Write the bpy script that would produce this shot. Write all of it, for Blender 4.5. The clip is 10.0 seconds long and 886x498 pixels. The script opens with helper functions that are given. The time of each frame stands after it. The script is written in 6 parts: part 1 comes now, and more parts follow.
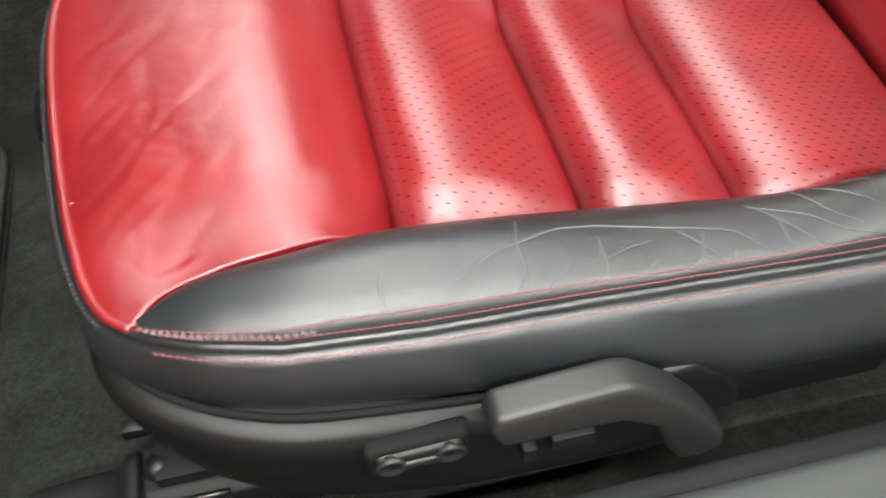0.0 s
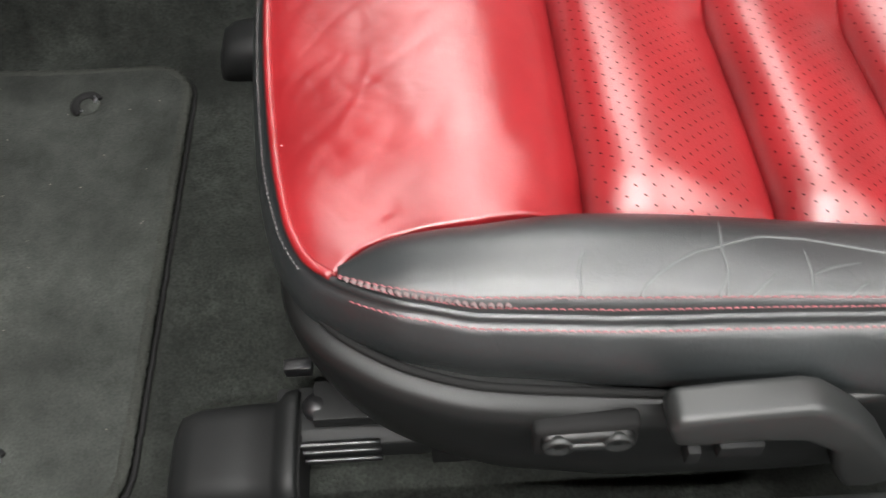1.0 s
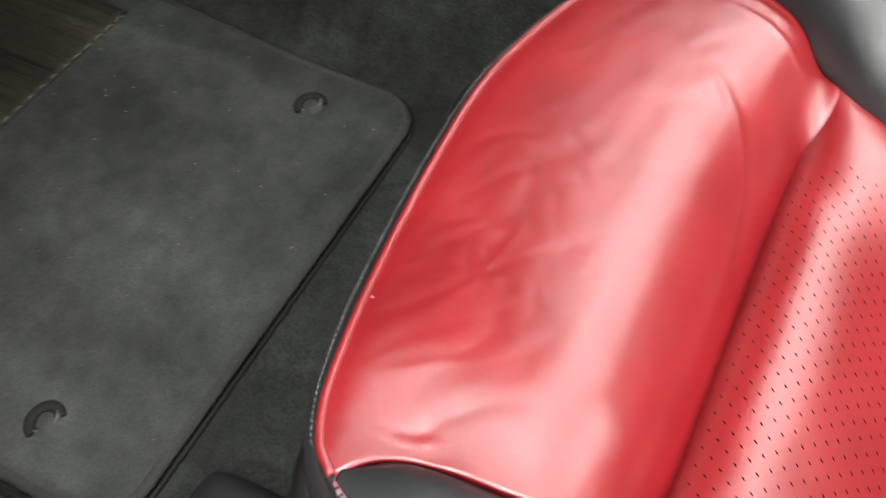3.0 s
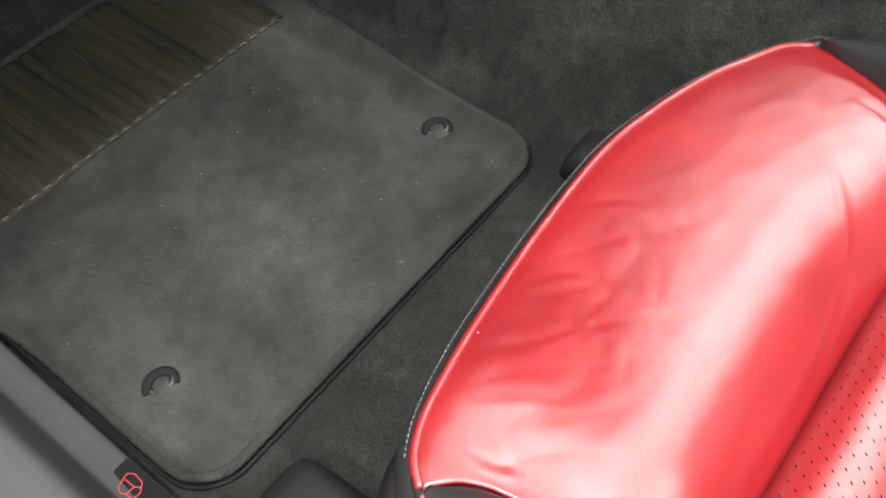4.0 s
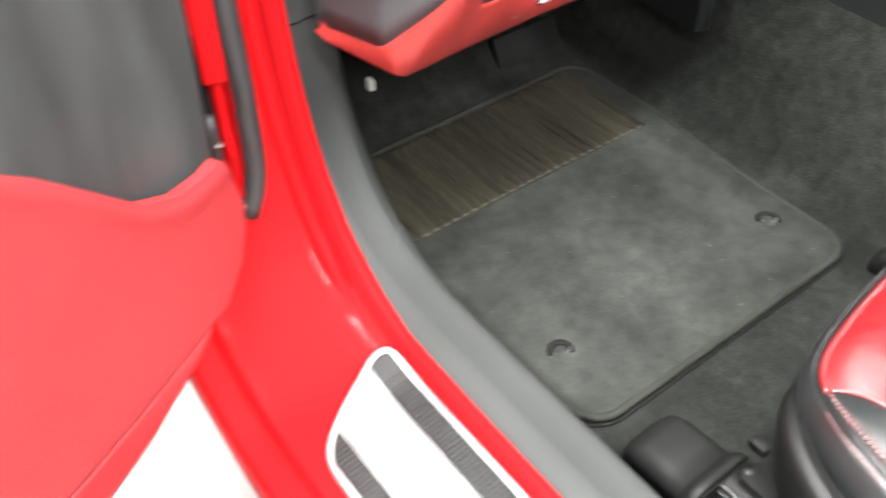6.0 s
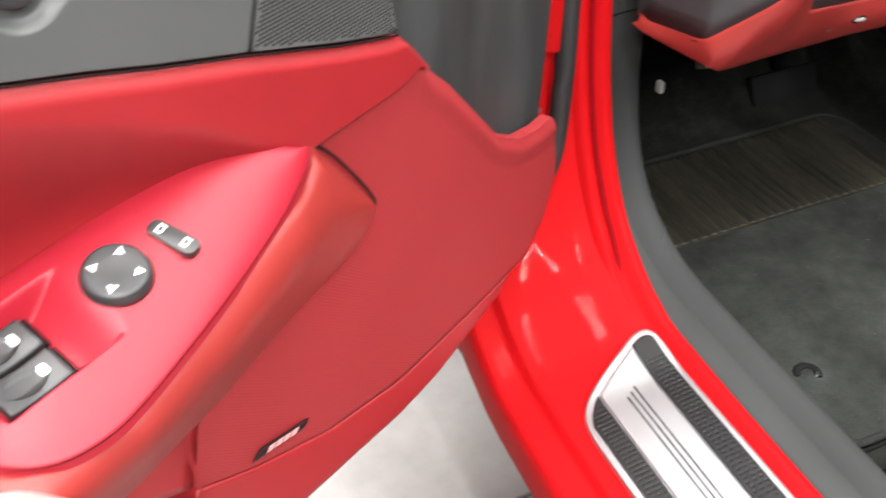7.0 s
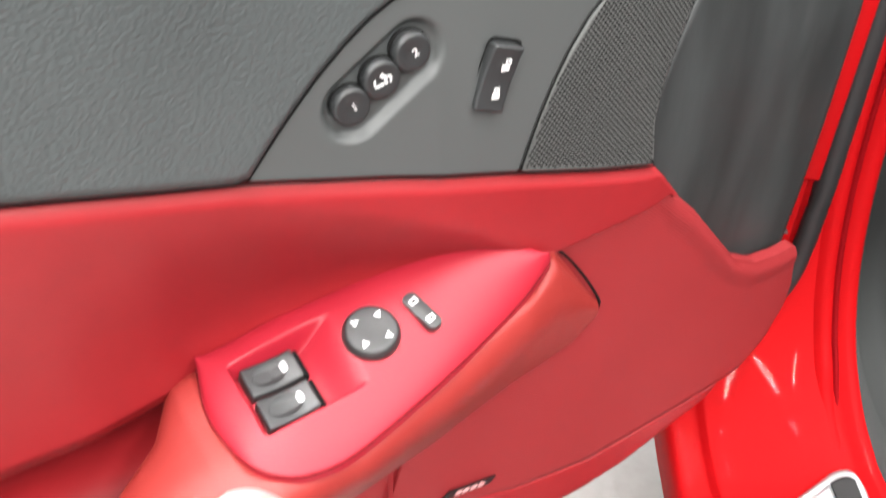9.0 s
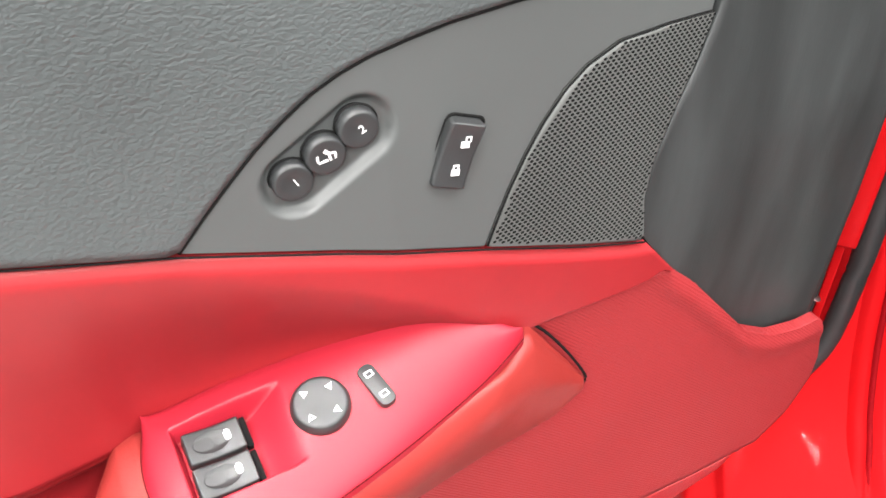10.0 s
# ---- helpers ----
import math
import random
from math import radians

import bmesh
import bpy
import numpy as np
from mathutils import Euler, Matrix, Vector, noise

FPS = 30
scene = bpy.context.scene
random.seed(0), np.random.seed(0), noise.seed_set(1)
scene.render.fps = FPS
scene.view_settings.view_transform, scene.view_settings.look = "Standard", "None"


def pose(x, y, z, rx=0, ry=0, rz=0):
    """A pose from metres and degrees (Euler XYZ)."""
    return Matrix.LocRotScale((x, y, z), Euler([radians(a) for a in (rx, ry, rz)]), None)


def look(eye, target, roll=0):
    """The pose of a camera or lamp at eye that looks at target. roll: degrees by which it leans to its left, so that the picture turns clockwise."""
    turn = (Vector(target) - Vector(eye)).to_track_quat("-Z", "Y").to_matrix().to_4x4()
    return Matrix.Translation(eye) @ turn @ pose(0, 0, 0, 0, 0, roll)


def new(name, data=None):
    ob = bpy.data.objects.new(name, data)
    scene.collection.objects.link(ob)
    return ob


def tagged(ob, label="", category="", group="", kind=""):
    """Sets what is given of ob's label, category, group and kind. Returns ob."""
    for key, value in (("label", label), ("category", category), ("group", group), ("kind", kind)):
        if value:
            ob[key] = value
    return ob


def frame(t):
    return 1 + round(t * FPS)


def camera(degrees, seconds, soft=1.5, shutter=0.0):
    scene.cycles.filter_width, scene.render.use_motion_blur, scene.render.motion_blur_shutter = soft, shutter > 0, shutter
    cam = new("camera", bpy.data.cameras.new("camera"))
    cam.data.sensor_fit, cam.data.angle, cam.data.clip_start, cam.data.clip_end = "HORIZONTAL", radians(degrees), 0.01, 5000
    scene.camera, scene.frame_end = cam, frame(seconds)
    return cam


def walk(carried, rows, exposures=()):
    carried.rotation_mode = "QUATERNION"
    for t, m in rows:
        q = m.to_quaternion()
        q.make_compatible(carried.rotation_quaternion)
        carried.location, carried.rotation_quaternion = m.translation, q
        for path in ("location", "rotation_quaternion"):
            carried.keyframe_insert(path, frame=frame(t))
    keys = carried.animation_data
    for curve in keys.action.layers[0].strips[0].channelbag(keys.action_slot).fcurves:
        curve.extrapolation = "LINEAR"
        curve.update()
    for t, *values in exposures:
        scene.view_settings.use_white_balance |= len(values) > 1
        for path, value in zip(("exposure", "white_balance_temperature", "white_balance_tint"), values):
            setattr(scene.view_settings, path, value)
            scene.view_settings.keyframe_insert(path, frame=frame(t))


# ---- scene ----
cam = camera(53.5, 10.0, shutter=0.5)
PATH = [
    (0, (-0.526, -0.438, 0.837), (0.663, -0.667, -0.755), -2.6),
    (0.5, (-0.524, -0.406, 0.835), (0.669, -0.51, -0.766), -2.9),
    (1, (-0.518, -0.383, 0.843), (0.65, -0.392, -0.78), -2.9),
    (1.5, (-0.49, -0.379, 0.88), (0.659, -0.277, -0.753), -2.6),
    (2, (-0.429, -0.428, 0.856), (0.694, -0.198, -0.783), -1.3),
    (2.5, (-0.375, -0.45, 0.831), (0.697, -0.07, -0.814), -0.0),
    (3, (-0.358, -0.445, 0.86), (0.644, 0.096, -0.784), -1.1),
    (3.2, (-0.36, -0.44, 0.875), (0.617, 0.136, -0.772), -0.8),
    (4.3, (-0.379, -0.435, 0.938), (0.51, 0.31, -0.691), 0.5),
    (4.5, (-0.384, -0.439, 0.965), (0.497, 0.329, -0.658), 0.7),
    (5, (-0.428, -0.465, 1.017), (0.436, 0.407, -0.562), 0.4),
    (5.5, (-0.55, -0.469, 1.066), (0.32, 0.527, -0.435), 0.1),
    (5.8, (-0.689, -0.482, 1.04), (0.2, 0.614, -0.378), -0.2),
    (6, (-0.75, -0.477, 1.026), (0.114, 0.669, -0.367), -0.4),
    (6.2, (-0.804, -0.477, 1.014), (0.038, 0.737, -0.335), -0.6),
    (7.3, (-0.926, -0.509, 0.992), (-0.408, 0.927, -0.3), -0.1),
    (7.5, (-0.938, -0.521, 0.988), (-0.477, 0.937, -0.3), -0.2),
    (8, (-0.956, -0.548, 0.989), (-0.619, 0.947, -0.295), -0.3),
    (8.5, (-0.949, -0.554, 1.026), (-0.723, 0.975, -0.243), 1.2),
    (9, (-0.914, -0.512, 1.067), (-0.788, 1.044, -0.183), 0.9),
    (9.5, (-0.881, -0.474, 1.081), (-0.853, 1.089, -0.167), 0.5),
    (10, (-0.852, -0.475, 1.084), (-0.904, 1.09, -0.16), 0.5),
]
EXPOSURES = [(0.0, -0.15), (1.0, -0.15), (2.0, -0.12), (3.0, -0.22), (4.5, 0.6), (5.0, 0.85), (5.5, 1.1), (5.8, 1.12), (6.0, 0.98), (6.4, 0.48), (7.3, -0.25), (8.5, -0.28), (9.3, -0.09), (10.0, 0.12)]
walk(cam, [(t, look(eye, target, roll)) for t, eye, target, roll in PATH], EXPOSURES)

# ---- world and light ----
world = bpy.data.worlds.new("garage_air")
scene.world = world
world.use_nodes = True
world.node_tree.nodes["Background"].inputs["Color"].default_value = (0.92, 0.96, 1.0, 1)
world.node_tree.nodes["Background"].inputs["Strength"].default_value = 0.25


def area(name, loc, target, sx, sy, power, colour=(1, 1, 1)):
    data = bpy.data.lights.new(name, "AREA")
    data.shape, data.size, data.size_y, data.energy, data.color = "RECTANGLE", sx, sy, power, colour
    ob = new(name, data)
    ob.matrix_world = look(loc, target)
    return tagged(ob, category="light", kind="structure")


LAMPS = [(-3.4, -0.2, 1.6, 210), (-2.1, -0.2, 1.6, 200), (-2.1, -2.7, 1.6, 170), (-0.9, -2.7, 1.6, 160), (0.3, -2.7, 1.6, 110)]
LAMPS += [(x, y, 1.6, watts) for x, y, watts in ((-0.9, -0.2, 120), (0.3, -0.4, 60), (1.5, -0.75, 75), (2.7, -0.75, 100))]
LAMPS += [(x, 2.3, 1.2, 32) for x in (-2.1, -0.9, 0.3, 1.5)]
for lamp_x, lamp_y, lamp_len, watts in LAMPS:
    area("tube_lamp_light", (lamp_x, lamp_y, 2.86), (lamp_x, lamp_y, 0), 0.06, lamp_len, watts, (1, 0.985, 0.96))


# ---- materials ----
def material(name, colour, rough=0.5, metal=0.0, var=0.12, var_scale=8.0, grain=600.0, bump=0.1, coat=0.0, cells=False, fleck=0.0, sheen=0.0, spec=0.5, mid=0.0, mid_scale=60.0, stretch=None):
    m = bpy.data.materials.new(name)
    m.use_nodes = True
    nt = m.node_tree
    bsdf = nt.nodes["Principled BSDF"]
    tc, slot = nt.nodes.new("ShaderNodeTexCoord"), "Object"
    if stretch:
        slot = "Vector"
        tc = nt.nodes.new("ShaderNodeMapping")
        tc.inputs["Scale"].default_value = stretch
        src = nt.nodes.new("ShaderNodeTexCoord")
        nt.links.new(src.outputs["Object"], tc.inputs["Vector"])
    big = nt.nodes.new("ShaderNodeTexNoise")
    big.inputs["Scale"].default_value, big.inputs["Detail"].default_value = var_scale, 5
    nt.links.new(tc.outputs[slot], big.inputs["Vector"])
    ramp = nt.nodes.new("ShaderNodeMapRange")
    ramp.inputs["From Min"].default_value, ramp.inputs["From Max"].default_value = 0.3, 0.7
    ramp.inputs["To Min"].default_value, ramp.inputs["To Max"].default_value = 1 - var, 1 + var
    nt.links.new(big.outputs["Fac"], ramp.inputs["Value"])
    small = nt.nodes.new("ShaderNodeTexNoise")
    small.inputs["Scale"].default_value, small.inputs["Detail"].default_value = grain, 4
    nt.links.new(tc.outputs[slot], small.inputs["Vector"])
    mul = nt.nodes.new("ShaderNodeMath")
    mul.operation = "MULTIPLY"
    fl = nt.nodes.new("ShaderNodeMapRange")
    fl.inputs["From Min"].default_value, fl.inputs["From Max"].default_value = 0.3, 0.7
    fl.inputs["To Min"].default_value, fl.inputs["To Max"].default_value = 1 - fleck, 1 + fleck
    nt.links.new(small.outputs["Fac"], fl.inputs["Value"])
    nt.links.new(ramp.outputs["Result"], mul.inputs[0])
    nt.links.new(fl.outputs["Result"], mul.inputs[1])
    col = nt.nodes.new("ShaderNodeVectorMath")
    col.operation = "SCALE"
    col.inputs[0].default_value = colour
    last = mul
    if mid:
        patchy = nt.nodes.new("ShaderNodeTexNoise")
        patchy.inputs["Scale"].default_value, patchy.inputs["Detail"].default_value, patchy.inputs["Roughness"].default_value = mid_scale, 6, 0.65
        nt.links.new(tc.outputs[slot], patchy.inputs["Vector"])
        pm = nt.nodes.new("ShaderNodeMapRange")
        pm.inputs["From Min"].default_value, pm.inputs["From Max"].default_value = 0.3, 0.7
        pm.inputs["To Min"].default_value, pm.inputs["To Max"].default_value = 1 - mid, 1 + mid
        nt.links.new(patchy.outputs["Fac"], pm.inputs["Value"])
        last = nt.nodes.new("ShaderNodeMath")
        last.operation = "MULTIPLY"
        nt.links.new(mul.outputs[0], last.inputs[0])
        nt.links.new(pm.outputs["Result"], last.inputs[1])
    nt.links.new(last.outputs[0], col.inputs["Scale"])
    nt.links.new(col.outputs[0], bsdf.inputs["Base Color"])
    rr = nt.nodes.new("ShaderNodeMapRange")
    rr.inputs["To Min"].default_value, rr.inputs["To Max"].default_value = max(rough - 0.06, 0.02), rough + 0.06
    nt.links.new(big.outputs["Fac"], rr.inputs["Value"])
    nt.links.new(rr.outputs["Result"], bsdf.inputs["Roughness"])
    bsdf.inputs["Metallic"].default_value = metal
    bsdf.inputs["Specular IOR Level"].default_value = spec
    bsdf.inputs["Coat Weight"].default_value = coat
    bsdf.inputs["Coat Roughness"].default_value = 0.03
    if sheen:
        bsdf.inputs["Sheen Weight"].default_value = sheen
        bsdf.inputs["Sheen Roughness"].default_value = 0.6
    if bump:
        b = nt.nodes.new("ShaderNodeBump")
        b.inputs["Strength"].default_value, b.inputs["Distance"].default_value = bump, 0.001
        if cells:
            v = nt.nodes.new("ShaderNodeTexVoronoi")
            v.feature = "DISTANCE_TO_EDGE"
            v.inputs["Scale"].default_value = grain
            nz = nt.nodes.new("ShaderNodeVectorMath")
            nz.operation = "MULTIPLY_ADD"
            wob = nt.nodes.new("ShaderNodeTexNoise")
            wob.inputs["Scale"].default_value = grain * 0.4
            nt.links.new(tc.outputs[slot], wob.inputs["Vector"])
            nt.links.new(wob.outputs["Color"], nz.inputs[0])
            nz.inputs[1].default_value = (3.0 / grain,) * 3
            nt.links.new(tc.outputs[slot], nz.inputs[2])
            nt.links.new(nz.outputs[0], v.inputs["Vector"])
            cl = nt.nodes.new("ShaderNodeMath")
            cl.operation, cl.inputs[1].default_value = "MINIMUM", 0.12
            nt.links.new(v.outputs["Distance"], cl.inputs[0])
            gain = nt.nodes.new("ShaderNodeMath")
            gain.operation, gain.inputs[1].default_value = "MULTIPLY", 6.0
            nt.links.new(cl.outputs[0], gain.inputs[0])
            nt.links.new(gain.outputs[0], b.inputs["Height"])
        else:
            nt.links.new(small.outputs["Fac"], b.inputs["Height"])
        nt.links.new(b.outputs["Normal"], bsdf.inputs["Normal"])
    return m


RED_LEATHER = material("red_leather", (0.128, 0.0040, 0.0058), 0.345, var=0.20, var_scale=14, grain=700, bump=0.12, cells=True, spec=0.72)
BLACK_LEATHER = material("black_leather", (0.0105, 0.0120, 0.0124), 0.33, var=0.25, var_scale=12, grain=700, bump=0.18, cells=True, spec=0.56)
BLACK_PLASTIC = material("black_plastic", (0.0095, 0.0102, 0.0100), 0.45, var=0.12, grain=1200, bump=0.08, spec=0.36)
SHIELD_BLACK = material("black_shield_plastic", (0.0042, 0.0045, 0.0044), 0.40, var=0.15, grain=900, bump=0.1, spec=0.22)
COVER_BLACK = material("black_cover_plastic", (0.0062, 0.0066, 0.0066), 0.55, var=0.2, grain=700, bump=0.15, spec=0.22)
GLOSS_BLACK = material("black_painted_steel", (0.006, 0.006, 0.0065), 0.36, var=0.2, grain=300, bump=0.04)
CARPET = material("dark_carpet", (0.0110, 0.0120, 0.0106), 0.95, var=0.40, var_scale=6, grain=420, bump=1.0, fleck=0.45, spec=0.1, mid=0.45, mid_scale=45)
MAT = material("floor_mat_pile", (0.0205, 0.0220, 0.0198), 0.95, var=0.5, var_scale=7, grain=480, bump=1.0, fleck=0.22, spec=0.1, mid=0.28, mid_scale=38)
MAT_EDGE = material("mat_binding", (0.0190, 0.0200, 0.0176), 0.9, var=0.2, grain=700, bump=0.8, fleck=0.3, spec=0.1)
HEEL = material("heel_pad_rubber", (0.0156, 0.0144, 0.0092), 0.75, var=0.4, var_scale=40, grain=420, bump=0.6, fleck=0.35, spec=0.2, mid=0.3, mid_scale=150, stretch=(1, 0.1, 1))
SILL_TRIM = material("grey_sill_plastic", (0.0285, 0.0305, 0.0302), 0.6, var=0.10, grain=1500, bump=0.12, spec=0.2)
PAINT = material("red_car_paint", (0.36, 0.0034, 0.005), 0.6, var=0.03, grain=4, bump=0.0, coat=0.032, spec=0.05)
DOOR_RED = material("red_soft_vinyl", (0.252, 0.0110, 0.0145), 0.45, var=0.08, var_scale=7, mid=0.05, mid_scale=45, grain=1100, bump=0.10, cells=True)
ARM_RED = material("red_arm_leather", (0.228, 0.0205, 0.0175), 0.45, var=0.09, var_scale=15, grain=700, bump=0.12, cells=True, spec=0.4)
POD_RED = material("red_satin_plastic", (0.30, 0.010, 0.022), 0.46, var=0.04, grain=1500, bump=0.04, spec=0.4)
GRILLE_RED = material("red_speaker_cloth", (0.245, 0.0125, 0.0155), 0.60, var=0.04, grain=2500, bump=0.3)
DOOR_BLACK = material("black_door_vinyl", (0.056, 0.063, 0.064), 0.40, var=0.14, var_scale=6, grain=330, bump=0.0)
SAIL_BLACK = material("black_sail_rubber", (0.026, 0.0285, 0.029), 0.5, var=0.40, var_scale=16, grain=500, bump=0.10, mid=0.22, mid_scale=40, stretch=(1, 1, 0.22))
PANEL_BLACK = material("black_panel_plastic", (0.066, 0.070, 0.070), 0.45, var=0.05, grain=2500, bump=0.05)
SWITCH_GREY = material("dark_grey_switch_plastic", (0.025, 0.0265, 0.0275), 0.42, var=0.06, grain=2000, bump=0.05)
MESH_GREY = material("grey_tweeter_mesh", (0.080, 0.082, 0.080), 0.45, var=0.08, grain=2000, bump=0.05)
HOLE_RED = material("punched_hole", (0.008, 0.0016, 0.0018), 0.9, var=0.1, bump=0.0, spec=0.1)
PINK = material("pale_pink_print", (0.62, 0.30, 0.30), 0.5, var=0.02, bump=0.0)
RUBBER = material("black_rubber", (0.018, 0.019, 0.020), 0.55, var=0.2, var_scale=10, grain=400, bump=0.08)
SILVER = material("silver_plastic", (0.30, 0.30, 0.29), 0.40, metal=0.1, var=0.03, grain=3000, bump=0.03)
BRUSHED = material("brushed_aluminium", (0.50, 0.51, 0.52), 0.36, metal=0.9, var=0.03, grain=1500, bump=0.04)
CHROME = material("dull_steel", (0.35, 0.35, 0.35), 0.38, metal=1.0, var=0.1, grain=500, bump=0.03)
WHITE_MARK = material("white_print", (0.75, 0.75, 0.75), 0.5, var=0.02, bump=0.0)
RED_MARK = material("red_print", (0.34, 0.02, 0.025), 0.5, var=0.02, bump=0.0)
RED_THREAD = material("red_thread", (0.145, 0.034, 0.040), 0.7, var=0.2, grain=800, bump=0.2)
SEAM_GREY = material("pale_grey_seam", (0.10, 0.098, 0.098), 0.6, var=0.1, grain=800, bump=0.1)
SPOKE_SILVER = material("satin_silver_spoke", (0.20, 0.205, 0.205), 0.30, metal=0.3, var=0.05, grain=1500, bump=0.03)
CORNER_THREAD = material("pale_pink_thread", (0.075, 0.050, 0.050), 0.7, var=0.2, grain=800, bump=0.2)
MAT_THREAD = material("mat_thread", (0.075, 0.068, 0.055), 0.8, var=0.3, grain=800, bump=0.2)
GREY_THREAD = material("grey_thread", (0.06, 0.055, 0.055), 0.7, var=0.2, grain=800, bump=0.2)
# near black for dark parts and joints, and for shade painted into gaps
DARK = material("dark_part_and_shade", (0.006, 0.006, 0.006), 0.8, var=0.1, bump=0.0, spec=0.1)
RED_GAP = material("dark_red_joint", (0.075, 0.0045, 0.006), 0.8, var=0.1, bump=0.0, spec=0.1)
# deeper red than the paint: groove shade put into the colour
GROOVE_SHADE_RED = material("red_groove_shade", (0.17, 0.002, 0.004), 0.7, var=0.05, bump=0.0, spec=0.05)
CREASE = material("worn_crease", (0.040, 0.043, 0.043), 0.5, var=0.2, var_scale=40, grain=800, bump=0.1)
TILE = material("grey_floor_tile", (0.23, 0.226, 0.222), 0.32, var=0.14, var_scale=5, grain=120, bump=0.05, mid=0.08, mid_scale=25)
GROUT = material("grout", (0.10, 0.10, 0.10), 0.8, var=0.1, grain=200, bump=0.2)
WALL_PAINT = material("grey_wall_paint", (0.08, 0.083, 0.083), 0.7, var=0.04, var_scale=2, grain=200, bump=0.05)
WHEEL_GREY = material("grey_wheel_leather", (0.024, 0.0225, 0.024), 0.38, var=0.06, grain=900, bump=0.08)
DASH_GREY = material("dark_grey_dash", (0.034, 0.0355, 0.038), 0.5, var=0.08, grain=900, bump=0.15)


def ribbed(m, turn, pitch, depth, strength):
    """Adds fine parallel ribs to a material's relief."""
    nt = m.node_tree
    bsdf = nt.nodes["Principled BSDF"]
    tc = nt.nodes.new("ShaderNodeTexCoord")
    mp = nt.nodes.new("ShaderNodeMapping")
    mp.inputs["Rotation"].default_value = turn
    wave = nt.nodes.new("ShaderNodeTexWave")
    wave.inputs["Scale"].default_value, wave.inputs["Distortion"].default_value = 0.314 / pitch, 0.3
    b = nt.nodes.new("ShaderNodeBump")
    b.inputs["Strength"].default_value, b.inputs["Distance"].default_value = strength, depth
    nt.links.new(tc.outputs["Object"], mp.inputs["Vector"])
    nt.links.new(mp.outputs["Vector"], wave.inputs["Vector"])
    nt.links.new(wave.outputs["Fac"], b.inputs["Height"])
    old = bsdf.inputs["Normal"].links
    if old:
        nt.links.new(old[0].from_socket, b.inputs["Normal"])
    nt.links.new(b.outputs["Normal"], bsdf.inputs["Normal"])


def pebbled(m, scale, depth, strength):
    """Adds the soft uneven pebbles of an embossed vinyl grain to a material's relief."""
    nt = m.node_tree
    bsdf = nt.nodes["Principled BSDF"]
    tc = nt.nodes.new("ShaderNodeTexCoord")
    wob = nt.nodes.new("ShaderNodeTexNoise")
    wob.inputs["Scale"].default_value, wob.inputs["Detail"].default_value = scale * 0.5, 3
    add = nt.nodes.new("ShaderNodeVectorMath")
    add.operation = "MULTIPLY_ADD"
    add.inputs[1].default_value = (2.2 / scale,) * 3
    mp = nt.nodes.new("ShaderNodeMapping")
    mp.inputs["Scale"].default_value = (0.75, 1.0, 1.15)
    cell = nt.nodes.new("ShaderNodeTexVoronoi")
    cell.feature = "SMOOTH_F1"
    cell.inputs["Scale"].default_value, cell.inputs["Smoothness"].default_value = scale, 0.6
    flip = nt.nodes.new("ShaderNodeMath")
    flip.operation, flip.inputs[1].default_value = "MULTIPLY", -1.0
    b = nt.nodes.new("ShaderNodeBump")
    b.inputs["Strength"].default_value, b.inputs["Distance"].default_value = strength, depth
    nt.links.new(tc.outputs["Object"], mp.inputs["Vector"])
    nt.links.new(mp.outputs["Vector"], wob.inputs["Vector"])
    nt.links.new(wob.outputs["Color"], add.inputs[0])
    nt.links.new(mp.outputs["Vector"], add.inputs[2])
    nt.links.new(add.outputs[0], cell.inputs["Vector"])
    nt.links.new(cell.outputs["Distance"], flip.inputs[0])
    nt.links.new(flip.outputs[0], b.inputs["Height"])
    old = bsdf.inputs["Normal"].links
    if old:
        nt.links.new(old[0].from_socket, b.inputs["Normal"])
    nt.links.new(b.outputs["Normal"], bsdf.inputs["Normal"])


